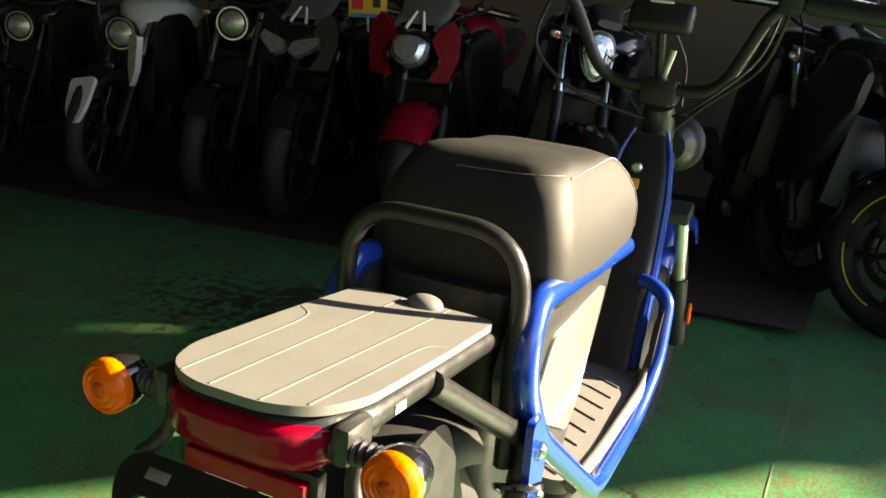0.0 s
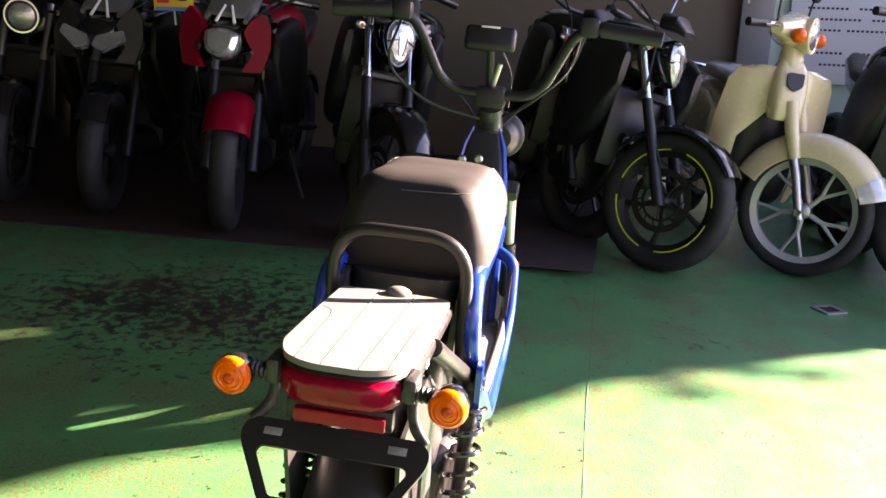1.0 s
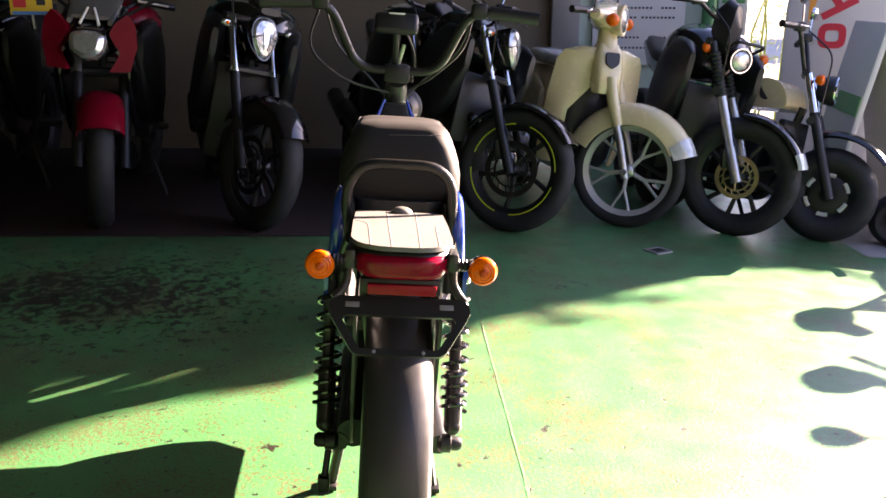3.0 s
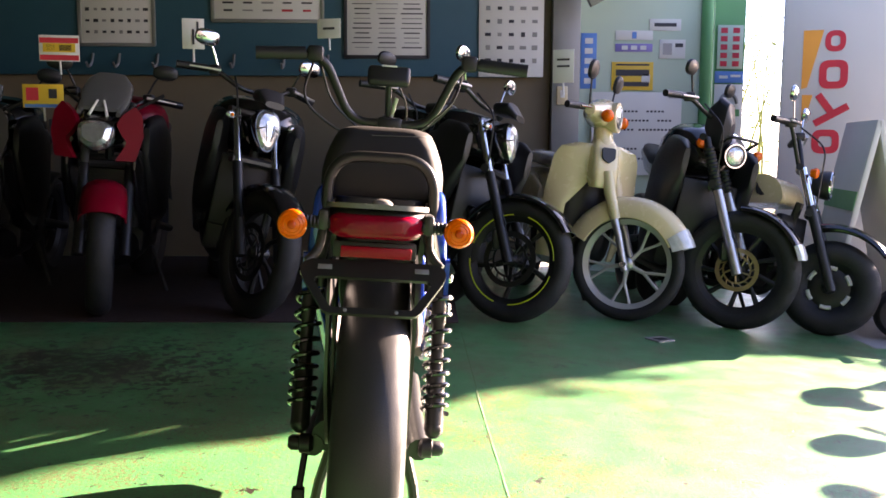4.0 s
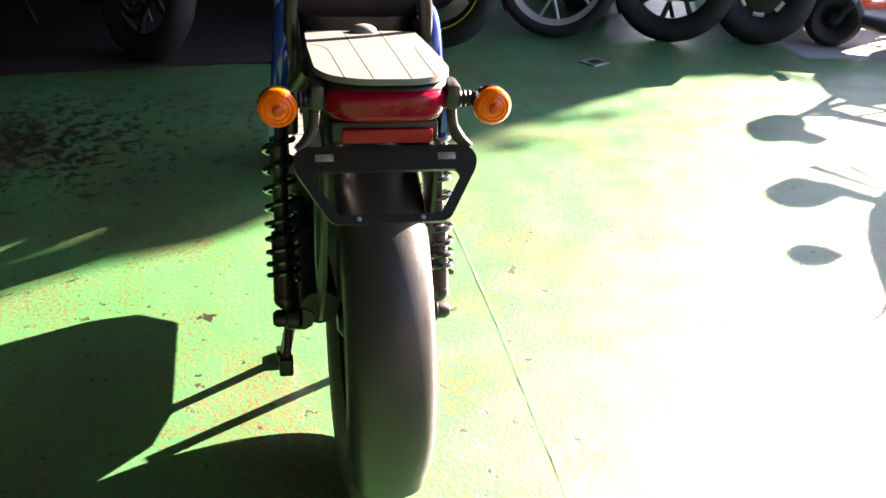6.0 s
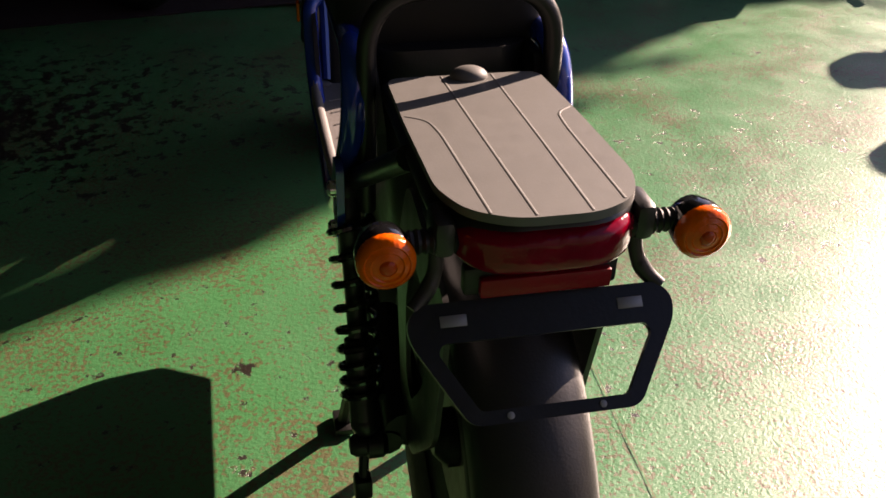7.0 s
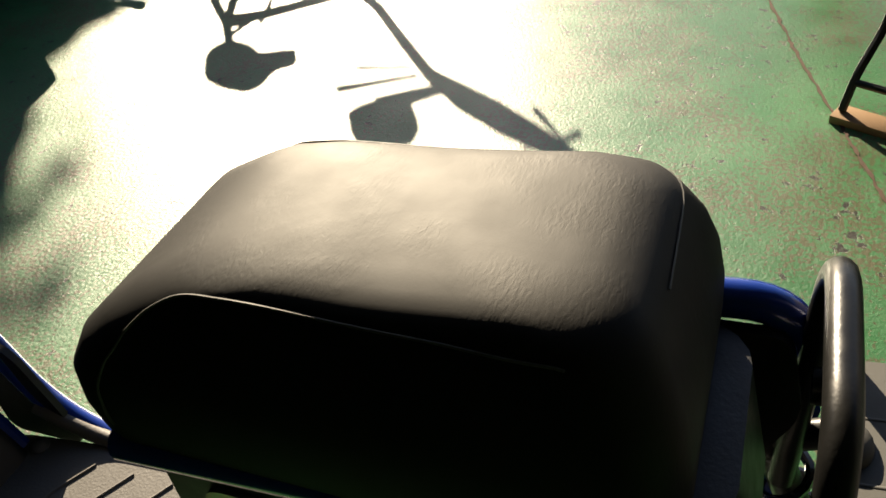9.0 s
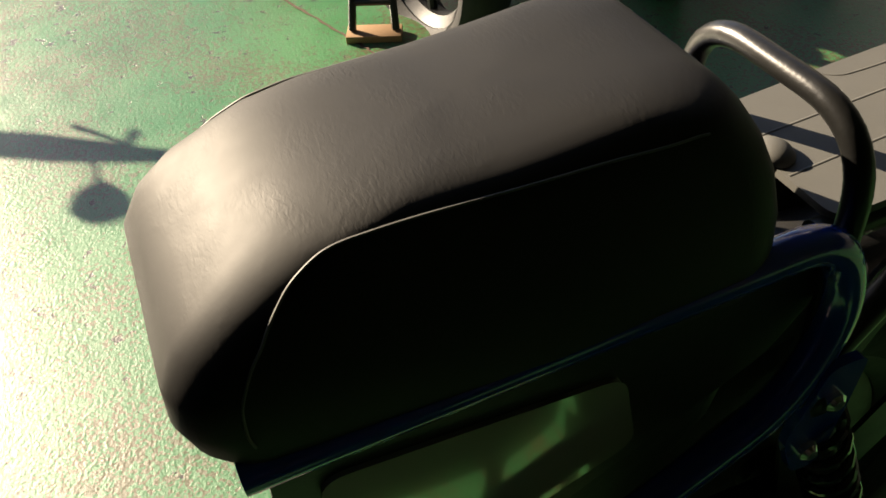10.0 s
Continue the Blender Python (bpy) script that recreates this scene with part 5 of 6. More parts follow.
    part("brake_hose", bar(fillet([F @ Vector((0.12, by - 0.02, bar_z)), F @ Vector((0.16, by + 0.12, bar_z - 0.1)), F @ Vector((half, hy - 0.03, head_z - 0.18)), F @ Vector((half + 0.01, -0.03, R + 0.15))], 0.06, 5), 0.0045, 6), BLACK, root)
    # frame, tank, engine, seat, rear end
    hp = F @ Vector((0, fy(0.80), 0))
    B = Matrix.Translation((hp.x, hp.y, 0)) @ pose(0, 0, 0, 0, 0, 180 + face) @ pose(0, 0, 0, 0, lean, 0) @ Matrix.Diagonal((body_scale, body_scale, body_scale, 1))
    L = length
    if tank:
        part("fuel_tank", hull(B, [(-0.02, 0.84, 0.10, 0.10), (-0.10, 0.87, 0.33, 0.24), (-0.22, 0.88, 0.46, 0.29), (-0.36 * L, 0.87, 0.42, 0.25), (-0.48 * L, 0.86, 0.20, 0.14), (-0.54 * L, 0.84, 0.12, 0.07)], 2.8), body, root)
        for s in (-1, 1) if shroud else ():
            part("tank_shroud", hull(B @ Matrix.Translation((s * 0.18, 0, 0)), [(0.05, 0.80, 0.03, 0.14), (-0.04, 0.74, 0.09, 0.36), (-0.16, 0.69, 0.13, 0.50), (-0.30, 0.65, 0.12, 0.48), (-0.46, 0.62, 0.03, 0.20)], 3.2), BLACK, root)
    part("frame_tube", bar([B @ Vector(p) for p in fillet([(0, 0.0, 0.82), (0, -0.10, 0.45), (0, -0.22, 0.28), (0, -0.62 * L, 0.28), (0, -0.75 * L, 0.50), (0, -0.72 * L, 0.74)], 0.08, 5)], 0.022, 8), SATIN, root)
    bm = bmesh.new()
    box(bm, B @ Vector((0, -0.36 * L, 0.42)), (0.30, 0.36, 0.34), 0.03, B.to_3x3().to_4x4())
    eng = part("engine_block", bm, BLACK, root)
    for k in range(6):
        part("cooling_fin", block(B @ Vector((0, -0.24, 0.52 + 0.024 * k)), (0.23, 0.17, 0.010), 0.003, B.to_3x3().to_4x4()), SATIN, eng)
    for s in (-1, 1):
        bm = bmesh.new()
        lathe(bm, [(0, 0), (0.075, 0), (0.085, 0.02), (0.07, 0.05), (0, 0.055)], B @ Matrix.Translation((s * 0.12, -0.42 * L, 0.40)) @ pose(0, 0, 0, 0, 90 * s, 0), 20)
        part("engine_cover", bm, SATIN, eng)
    part("radiator", block(B @ Vector((0, -0.04, 0.56)), (0.29, 0.05, 0.34), 0.012, B.to_3x3().to_4x4()), BLACK, root)
    part("exhaust_pipe", bar([B @ Vector(p) for p in fillet([(0.05, -0.12, 0.52), (0.05, 0.0, 0.40), (0.06, -0.12, 0.22), (0.12, -0.6 * L, 0.24), (0.17, -1.05 * L, 0.36)], 0.07, 5)], 0.022, 10), SATIN, root)
    part("silencer", bar([B @ Vector((0.16, -0.85 * L, 0.30)), B @ Vector((0.18, -1.2 * L, 0.42))], [0.04, 0.052], 14), SATIN, root)
    part("seat", hull(B, [(-0.46 * L, 0.83, 0.14, 0.07), (-0.62 * L, 0.81, 0.25, 0.09), (-0.85 * L, 0.83, 0.24, 0.09), (-1.10 * L, 0.89, 0.18, 0.08), (-1.22 * L, 0.91, 0.10, 0.05)], 3), SEATBLACK, root)
    part("tail_cowl", hull(B, [(-0.7 * L, 0.74, 0.20, 0.14), (-1.0 * L, 0.80, 0.18, 0.12), (-1.28 * L, 0.88, 0.10, 0.06)], 3), body, root)
    wheel(root, "rear_wheel", (0, 0, R), R, tw * 1.25, rim, "cast", BLACK, B @ Matrix.Translation((0, -1.06 * L, 0)), None, False, False, 5)
    part("rear_mudguard", arch_guard(B, (0, -1.06 * L, R), R + 0.03, tw * 1.25 + 0.03, 30, 150), BLACK, root)
    for s in (-1, 1):
        part("swing_arm", bar([B @ Vector((s * 0.12, -0.6 * L, 0.36)), B @ Vector((s * 0.12, -1.06 * L, R))], 0.022, 8), SATIN, root)
    if side_stand:
        part("side_stand", bar([B @ Vector((-0.12, -0.50 * L, 0.28)), B @ Vector((-0.24, -0.42 * L, 0.012))], 0.011, 8), SATIN, root)
    if fairing is not None:
        part("nose", hull(B, [(0.27, 0.80, 0.05, 0.05), (0.24, 0.82, 0.16, 0.13), (0.12, 0.86, 0.24, 0.20), (-0.02, 0.87, 0.30, 0.22), (-0.16, 0.86, 0.28, 0.14), (-0.28, 0.84, 0.22, 0.06)], 2.6), GLOSSBLACK, root)
        part("nose_cap", hull(B, [(0.235, 0.886, 0.10, 0.012), (0.16, 0.925, 0.19, 0.035), (0.04, 0.965, 0.25, 0.05), (-0.06, 0.975, 0.22, 0.03)], 2.8), GLOSSBLACK, root)
        for s in (-1, 1):
            part("side_fairing", hull(B @ Matrix.Translation((s * 0.15, 0, 0)), [(0.13, 0.70, 0.01, 0.06), (0.06, 0.64, 0.05, 0.26), (-0.08, 0.58, 0.07, 0.40), (-0.28, 0.50, 0.06, 0.36), (-0.50, 0.42, 0.02, 0.10)], 2.4), GLOSSBLACK, root)
            # a pointed cheek sweeps from beside the lamp out to the mirror and down to a tip
            cheek = B @ Matrix.Translation((s * 0.085, 0.225, 0.82)) @ pose(0, 0, 0, 0, 0, -s * 14) @ pose(0, 0, 0, 6, 0, 0) @ FRONT @ Matrix.Diagonal((0.74, 0.84, 1, 1))
            outline = [(-0.005, 0.06), (0.03, 0.115), (0.10, 0.165), (0.145, 0.11), (0.155, 0.0), (0.135, -0.06), (0.115, -0.13), (-0.005, -0.135), (0.04, -0.07), (0.06, -0.03), (0.03, 0.0)]
            part("cheek_panel", prism(bmesh.new(), round2d([(s * px, py) for px, py in (outline if s > 0 else outline[::-1])], 0.014, 3), 0.04, cheek, 0.010), fairing, root)
            slash = [(0.035, -0.03), (0.115, 0.035), (0.10, -0.005), (0.055, -0.055)]
            part("cheek_vent", prism(bmesh.new(), [(s * px, py) for px, py in (slash if s > 0 else slash[::-1])], 0.006, cheek @ Matrix.Translation((0, 0, 0.0215)), 0.001), STEEL, root)
            part("screen_side", hull(B @ Matrix.Translation((s * 0.085, 0, 0)), [(0.215, 0.915, 0.02, 0.02), (0.13, 0.965, 0.05, 0.06), (0.04, 1.03, 0.05, 0.07), (0.0, 1.06, 0.02, 0.02)], 2.6), TINTED, root)
            part("position_light", bar([B @ Vector((s * 0.040, 0.225, 0.905)), B @ Vector((s * 0.014, 0.185, 0.975))], [0.007, 0.005], 8), PAPER, root)
            part("mirror_arm", bar([B @ Vector((s * 0.12, 0.02, 0.95)), B @ Vector((s * 0.24, 0.0, 1.03))], 0.008, 8), BLACK, root)
        part("belly_pan", hull(B, [(0.02, 0.30, 0.10, 0.10), (-0.15, 0.27, 0.26, 0.18), (-0.50, 0.26, 0.22, 0.14), (-0.62, 0.26, 0.12, 0.08)], 3), BLACK, root)
        part("windscreen", hull(B, [(0.20, 0.935, 0.16, 0.02), (0.12, 1.00, 0.22, 0.03), (0.05, 1.065, 0.20, 0.03), (0.02, 1.10, 0.13, 0.02)], 2.6), TINTED, root, "smoke-grey windscreen")
        if head == "sport":
            o = round2d([(-0.075, 0.05), (-0.03, 0.065), (0.03, 0.065), (0.075, 0.05), (0.065, -0.03), (0, -0.065), (-0.065, -0.03)], 0.03, 4)
            mm = B @ Matrix.Translation((0, 0.268, 0.815)) @ pose(0, 0, 0, -70, 0, 0)
            bm = bmesh.new()
            loft(bm, [[mm @ Vector((px * f, -py * f, dz)) for px, py in o] for f, dz in ((1.05, -0.03), (1.0, 0.012), (0.7, 0.03))])
            part("headlamp_lens", bm, CLEAR, root, "clear faceted headlamp lens", 5)
        elif head == "twin":
            for s in (-1, 1):
                o = round2d([(s * 0.02, 0.02), (s * 0.14, 0.06), (s * 0.15, 0.02), (s * 0.06, -0.05), (s * 0.01, -0.03)], 0.012, 3)
                mm = B @ Matrix.Translation((0, 0.295, 0.80)) @ pose(0, 0, 0, -62, 0, 0)
                bm = bmesh.new()
                prism(bm, [(px, -py) for px, py in o], 0.03, mm, 0.004)
                part("headlamp_lens", bm, CLEAR, root, "clear slanted headlamp lens")
    return root


def price_card(x, y, z, w, h, turn, mats, label):
    """A card clipped to a handlebar or mirror."""
    root = thing("price_card", pose(x, y, z, 0, 0, turn), label, "price card", "cards on the motorcycles")
    part("card", block((0, 0, 0), (w, 0.004, h), 0.001), mats[0], root)
    part("clip", bar([(0, 0.004, -h / 2 + 0.01), (0, 0.012, -h / 2 - 0.06)], 0.005, 6), PAPER, root)
    for bx, bz, bw, bh, mat in mats[1]:
        part("print_bar", block((bx * w, -0.0035, bz * h), (bw * w, 0.002, bh * h), 0), mat, root)


motorcycle(-4.35, 3.55, 12, 12, "older black motorcycle with a round headlamp", R=0.29, tw=0.09, rim=0.22, style="y", head="round", head_z=0.80, fork_mat=CHROME, bar_z=0.98, lean=-6)
enduro = motorcycle(-3.48, 3.45, 8, 10, "white and black off-road motorcycle with a high front mudguard", R=0.32, tw=0.09, rim=0.25, style="y", head="round", head_z=0.80, body=WHITE, guard_arc=(60, 120), bar_z=1.04, lean=-6, sig=False)
part("mudguard_beak", prism(bmesh.new(), round2d([(-0.085, 0.115), (0.085, 0.115), (0.070, -0.03), (0.035, -0.125), (-0.030, -0.125), (-0.075, -0.03)], 0.03, 4), 0.02, Matrix.Translation((0.12, -0.22, 0.485)) @ pose(0, 0, 0, -28, -8, 0) @ FRONT, 0.006), WHITE, enduro, "white plastic mudguard tip")
part("tank_cowl", prism(bmesh.new(), round2d([(-0.05, 0.13), (0.06, 0.15), (0.05, -0.02), (-0.01, -0.13), (-0.05, -0.02)], 0.02, 4), 0.03, Matrix.Translation((0.265, 0.0, 0.665)) @ pose(0, 0, 0, 0, 14, -25) @ FRONT, 0.008), WHITE, enduro)
motorcycle(-2.86, 3.55, 8, 12, "black motorcycle in the dark of the row", head="round", head_z=0.88, lean=-6)
motorcycle(-2.32, 3.50, 6, 10, "black sports motorcycle with slanted headlamps", head="twin", fairing=BLACK, head_z=0.84, bar_z=1.0, lean=-5)
motorcycle(-1.64, 3.36, 6, 12, "red sports motorcycle with a faceted headlamp and fairing", head="sport", fairing=RED, body=RED, guard=RED, guard_arc=(38, 142), guard_wide=0.09, guard_drop=0.085, guard_gap=0.03, head_z=0.84, bar_z=1.0, bar_w=0.66, lean=-5)
motorcycle(-0.965, 3.32, 14, 26, "black naked motorcycle with an oval headlamp", fork_mat=CHROME, mirror_mat=CHROME, lug=0.004, head_z=0.85, bar_z=1.06, lean=-13)
motorcycle(-0.135, 3.80, 16, 28, "black naked motorcycle with a faceted headlamp", fork_mat=CHROME, head_z=0.84, bar_z=1.04, lean=-12)
motorcycle(0.205, 3.48, 28, 32, "black naked motorcycle with lime rim stripes and an oval headlamp", fork_mat=CHROME, mirror_mat=CHROME, lug=0.004, stripe=LIME, head_z=0.85, bar_z=1.04, spokes=5, lean=-15)
scrambler = motorcycle(1.345, 3.67, 2, 52, "dark scrambler motorcycle with a round headlamp and knobbly tyres", R=0.295, tw=0.085, rim=0.215, head="round", head_z=0.84, bar_z=1.06, bar_w=0.80, guard_arc=(25, 100), fork_mat=BLACK, slider=ALU, lean=-12, spokes=9, lug=0.008, sig_mat=ORANGE, disc_mat=GOLD, lamp=0.74, lamp_turn=-40)
SCR = pose(0, 0, 0, 0, 0, 182) @ pose(0, 0, 0, 0, -12, 0) @ pose(0, 0, 0, 0, 0, 52)
for s in (-1, 1):
    bell = [SCR @ Vector((s * 0.0875, -0.27 * z / 0.565, 0.295 + z)) for z in [0.36 + 0.009 * k for k in range(23)]]
    part("fork_bellows", bar(bell, [0.030 if k % 2 else 0.024 for k in range(23)], 12), BLACK, scrambler)
part("lamp_guard", bar(fillet([SCR @ Matrix.Translation((0, -0.16, 0.84)) @ pose(0, 0, 0, 0, 0, -40) @ Vector(p) for p in ((-0.075, -0.06, 0.03), (-0.08, 0.06, 0.085), (0.08, 0.06, 0.085), (0.075, -0.06, 0.03))], 0.03, 5), 0.008, 8), BLACK, scrambler, "black tube guard over the lamp")
part("fly_screen", hull(SCR, [(-0.33, 1.00, 0.08, 0.12), (-0.28, 0.99, 0.12, 0.26), (-0.23, 0.97, 0.12, 0.24), (-0.20, 0.95, 0.07, 0.10)], 4), BLACK, scrambler)
part("mudguard_tip", arch_guard(SCR, (0, 0, 0.295), 0.326, 0.120, 22, 36, 0.004, 6, 0.03), FILM, scrambler, "pale wrapped mudguard tip")
minibike = motorcycle(1.81, 3.62, 36, 24, "small cream and black minibike with fat tyres", R=0.235, tw=0.125, rim=0.13, style="dish", disc=False, head="round", head_z=0.74, bar_z=1.00, bar_w=0.66, bar_rise=0.20, body=CREAM, guard_arc=(40, 112), guard_gap=0.085, shroud=False, fork_mat=CHROME, slider=BLACK, rake=0.22, lean=-12, lug=0.005, length=0.9, body_scale=0.80, mirror_mat=CHROME, lamp=0.9, tank=False, sig_mat=ORANGE)
# its tank: flat below, round above, with a dark wing-like mark on each side
hub = pose(0, 0, 0, 0, 0, 216) @ pose(0, 0, 0, 0, -12, 0) @ pose(0, 0, 0, 0, 0, 24) @ Vector((0, -0.22 * (0.80 - 0.235) / 0.625, 0))
MINI = Matrix.Translation((hub.x, hub.y, 0)) @ pose(0, 0, 0, 0, 0, 216) @ pose(0, 0, 0, 0, -12, 0)
sideways = MINI @ Matrix(((0, 0, 1, 0), (1, 0, 0, 0), (0, 1, 0, 0), (0, 0, 0, 1)))
profile = round2d([(-0.03, 0.635), (-0.06, 0.735), (-0.14, 0.785), (-0.24, 0.775), (-0.34, 0.70), (-0.36, 0.655), (-0.34, 0.625)], 0.05, 6)
tank = part("fuel_tank", prism(bmesh.new(), profile, 0.20, sideways, 0.035), CREAM, minibike, "cream teardrop fuel tank")
for s in (-1, 1):
    part("wing_mark", prism(bmesh.new(), [(-0.20, 0.74), (-0.185, 0.715), (-0.145, 0.675), (-0.165, 0.67), (-0.19, 0.68), (-0.20, 0.70)], 0.003, sideways @ Matrix.Translation((0, 0, s * 0.1015))), INK, tank)


def step_through(x, y, face, steer, label):
    """A cream step-through motorcycle: leg shield, long mudguard, silver cast wheels."""
    base = slope(x)
    root = thing("motorcycle", pose(x, y, base), label, "motorcycle", "row of parked motorcycles")
    inv = Matrix.Translation((-x, -y, -base))
    F = inv @ facing(x, y, base, face) @ pose(0, 0, 0, 0, -9, 0) @ pose(0, 0, 0, 0, 0, steer)
    R = 0.283
    wheel(root, "front_wheel", (0, 0, R), R, 0.078, 0.228, "y", GREYRIM, F, None, False, True, 5)
    for s in (-1, 1):
        part("fork_leg", bar([F @ Vector((s * 0.075, 0.01, R - 0.03)), F @ Vector((s * 0.072, -0.05, 0.42)), F @ Vector((s * 0.066, -0.105, 0.54))], [0.018, 0.020, 0.021], 12), ALU, root)
        part("fork_sleeve", bar([F @ Vector((s * 0.068, -0.080, 0.495)), F @ Vector((s * 0.066, -0.13, 0.62)), F @ Vector((s * 0.06, -0.16, 0.72))], [0.027, 0.030, 0.030], 14), CREAM, root)
        part("axle_nut", bar([F @ Vector((s * 0.06, 0.0, R)), F @ Vector((s * 0.105, 0.0, R))], 0.016, 12), CHROME, root)
    part("front_mudguard", arch_guard(F, (0, 0, R), R + 0.055, 0.150, 30, 160, 0.005, 22, 0.105), CREAM, root, "long cream front mudguard")
    part("mudguard_tip", arch_guard(F, (0, 0, R), R + 0.062, 0.155, 24, 40, 0.004, 6, 0.10), FILM, root, "clear wrapped mudguard tip")
    # handlebar nacelle, headlamp, signals
    part("bar_cover", hull(F @ pose(0, 0, 0, 0, 0, 0) @ Matrix(((0, 1, 0, 0), (1, 0, 0, -0.26), (0, 0, 1, 1.0), (0, 0, 0, 1))), [(-0.20, 0.0, 0.05, 0.05), (-0.10, 0.0, 0.13, 0.10), (0.0, 0.005, 0.17, 0.15), (0.10, 0.0, 0.13, 0.10), (0.20, 0.0, 0.05, 0.05)], 2.4), CREAM, root)
    mm = F @ Matrix.Translation((0, -0.175, 0.995)) @ pose(0, 0, 0, -85, 0, 0)
    bm = bmesh.new()
    lathe(bm, [(0, -0.05), (0.06, -0.05), (0.076, -0.01), (0.076, 0.008), (0.066, 0.010)], mm, 24)
    shell = part("headlamp_shell", bm, CREAM, root)
    bm = bmesh.new()
    lathe(bm, [(0.066, 0.006), (0.04, 0.02), (0, 0.025)], mm, 24)
    part("headlamp_lens", bm, CLEAR, shell, "round clear lens")
    for s in (-1, 1):
        bm = bmesh.new()
        ball(bm, F @ Vector((s * 0.145, -0.185, 0.985)), 0.032, (1, 1, 1), 14)
        part("signal_lens", bm, ORANGE, root, "round orange lens")
        part("grip", bar([F @ Vector((s * 0.22, -0.29, 1.01)), F @ Vector((s * 0.335, -0.335, 1.0))], 0.0175, 12), BLACK, root)
        part("lever", bar([F @ Vector((s * 0.20, -0.25, 1.01)), F @ Vector((s * 0.32, -0.27, 1.0))], 0.006, 8), CHROME, root)
        part("bar_end", bar([F @ Vector((s * 0.17, -0.27, 1.01)), F @ Vector((s * 0.23, -0.29, 1.01))], 0.014, 10), CHROME, root)
        mirror(root, F, (s * 0.19, -0.27, 1.02), (s * 0.23, -0.27, 1.19), (0.115, 0.095))
    # leg shield and body
    hp = F @ Vector((0, -0.19, 0))
    B = Matrix.Translation((hp.x, hp.y, 0)) @ pose(0, 0, 0, 0, 0, 180 + face) @ pose(0, 0, 0, 0, -7, 0)
    for s in (-1, 1):
        bm = bmesh.new()
        rings = []
        for z, a, b, w in [(0.28, -0.20, -0.13, 0.215), (0.36, -0.17, -0.10, 0.235), (0.48, -0.13, -0.05, 0.245), (0.56, -0.115, -0.035, 0.248), (0.64, -0.10, -0.02, 0.248), (0.72, -0.09, -0.01, 0.24), (0.80, -0.08, 0.0, 0.232), (0.85, -0.06, 0.0, 0.205), (0.875, -0.05, 0.0, 0.13)]:
            gap = 0.03 + 0.125 * max(0.0, min(1.0, (0.72 - z) / 0.16))  # opens downwards behind the fork
            ring = []
            for k in range(9):
                f = k / 8
                ring.append(B @ Vector((s * (gap + (w - gap) * f), b + (a - b) * f ** 2, z)))
            for k in range(8, -1, -1):
                f = k / 8
                ring.append(B @ Vector((s * (gap + (w - gap - 0.005) * f), b + (a - b) * f ** 2 - 0.016, z)))
            rings.append(ring)
        loft(bm, rings)
        part("leg_shield", bm, CREAM, root, "cream leg shield")
        part("side_cover", hull(B @ Matrix.Translation((s * 0.12, 0, 0)), [(-0.50, 0.56, 0.03, 0.14), (-0.62, 0.58, 0.06, 0.24), (-0.85, 0.60, 0.05, 0.22), (-0.98, 0.62, 0.03, 0.10)], 2.6), CREAM, root)
    upright = Matrix(((1, 0, 0, 0), (0, 0, 1, 0), (0, 1, 0, 0), (0, 0, 0, 1)))
    part("front_cover", hull(B @ pose(0, 0.0, 0) @ upright, [(0.66, 0.03, 0.12, 0.09), (0.69, 0.025, 0.135, 0.12), (0.78, 0.005, 0.145, 0.13), (0.86, -0.015, 0.14, 0.12), (0.90, -0.025, 0.10, 0.07)], 4.0), CREAM, root, "cream front cover over the leg shields")
    part("front_badge", prism(bmesh.new(), round2d([(-0.036, 0.035), (0.036, 0.035), (0.034, -0.02), (0, -0.045), (-0.034, -0.02)], 0.012), 0.012, B @ Matrix.Translation((0, 0.064, 0.825)) @ pose(0, 0, 0, 14, 0, 0) @ FRONT, 0.003), BLACK, root, "dark shield badge")
    part("steering_neck", bar([B @ Vector((0, -0.02, 0.86)), B @ Vector((0, -0.05, 0.97))], [0.055, 0.045], 16), CREAM, root)
    part("steering_column", hull(B, [(-0.19, 0.45, 0.30, 0.42), (-0.15, 0.48, 0.34, 0.46), (-0.11, 0.50, 0.30, 0.44), (-0.08, 0.53, 0.18, 0.36)], 4), BLACK, root)
    part("centre_tunnel", hull(B, [(-0.12, 0.66, 0.12, 0.30), (-0.20, 0.50, 0.12, 0.20), (-0.40, 0.46, 0.14, 0.20), (-0.56, 0.55, 0.20, 0.30), (-0.80, 0.62, 0.22, 0.26), (-1.05, 0.66, 0.18, 0.18), (-1.2, 0.62, 0.12, 0.10)], 2.8), CREAM, root)
    part("saddle", hull(B, [(-0.42, 0.78, 0.12, 0.05), (-0.55, 0.79, 0.24, 0.09), (-0.75, 0.80, 0.25, 0.09), (-0.88, 0.80, 0.16, 0.06)], 3), FILM, root, "saddle in clear plastic wrap")
    part("wrapped_box", block(B @ Vector((-0.17, -0.36, 0.60)), (0.20, 0.24, 0.20), 0.03, B.to_3x3().to_4x4()), PAPER, root, "white side box")
    part("box_wrap", hull(B @ Matrix.Translation((-0.17, 0, 0)), [(-0.22, 0.72, 0.18, 0.03), (-0.27, 0.75, 0.24, 0.10), (-0.40, 0.76, 0.26, 0.13), (-0.50, 0.74, 0.20, 0.05)], 3), FILM, root, "crumpled clear wrap")
    part("rear_carrier", bar(fillet([B @ Vector(p) for p in ((-0.11, -0.86, 0.80), (-0.12, -1.18, 0.80), (0.12, -1.18, 0.80), (0.11, -0.86, 0.80))], 0.05, 5), 0.010, 8), CHROME, root)
    part("engine_block", block(B @ Vector((0, -0.33, 0.30)), (0.20, 0.36, 0.16), 0.03, B.to_3x3().to_4x4()), ALU, root)
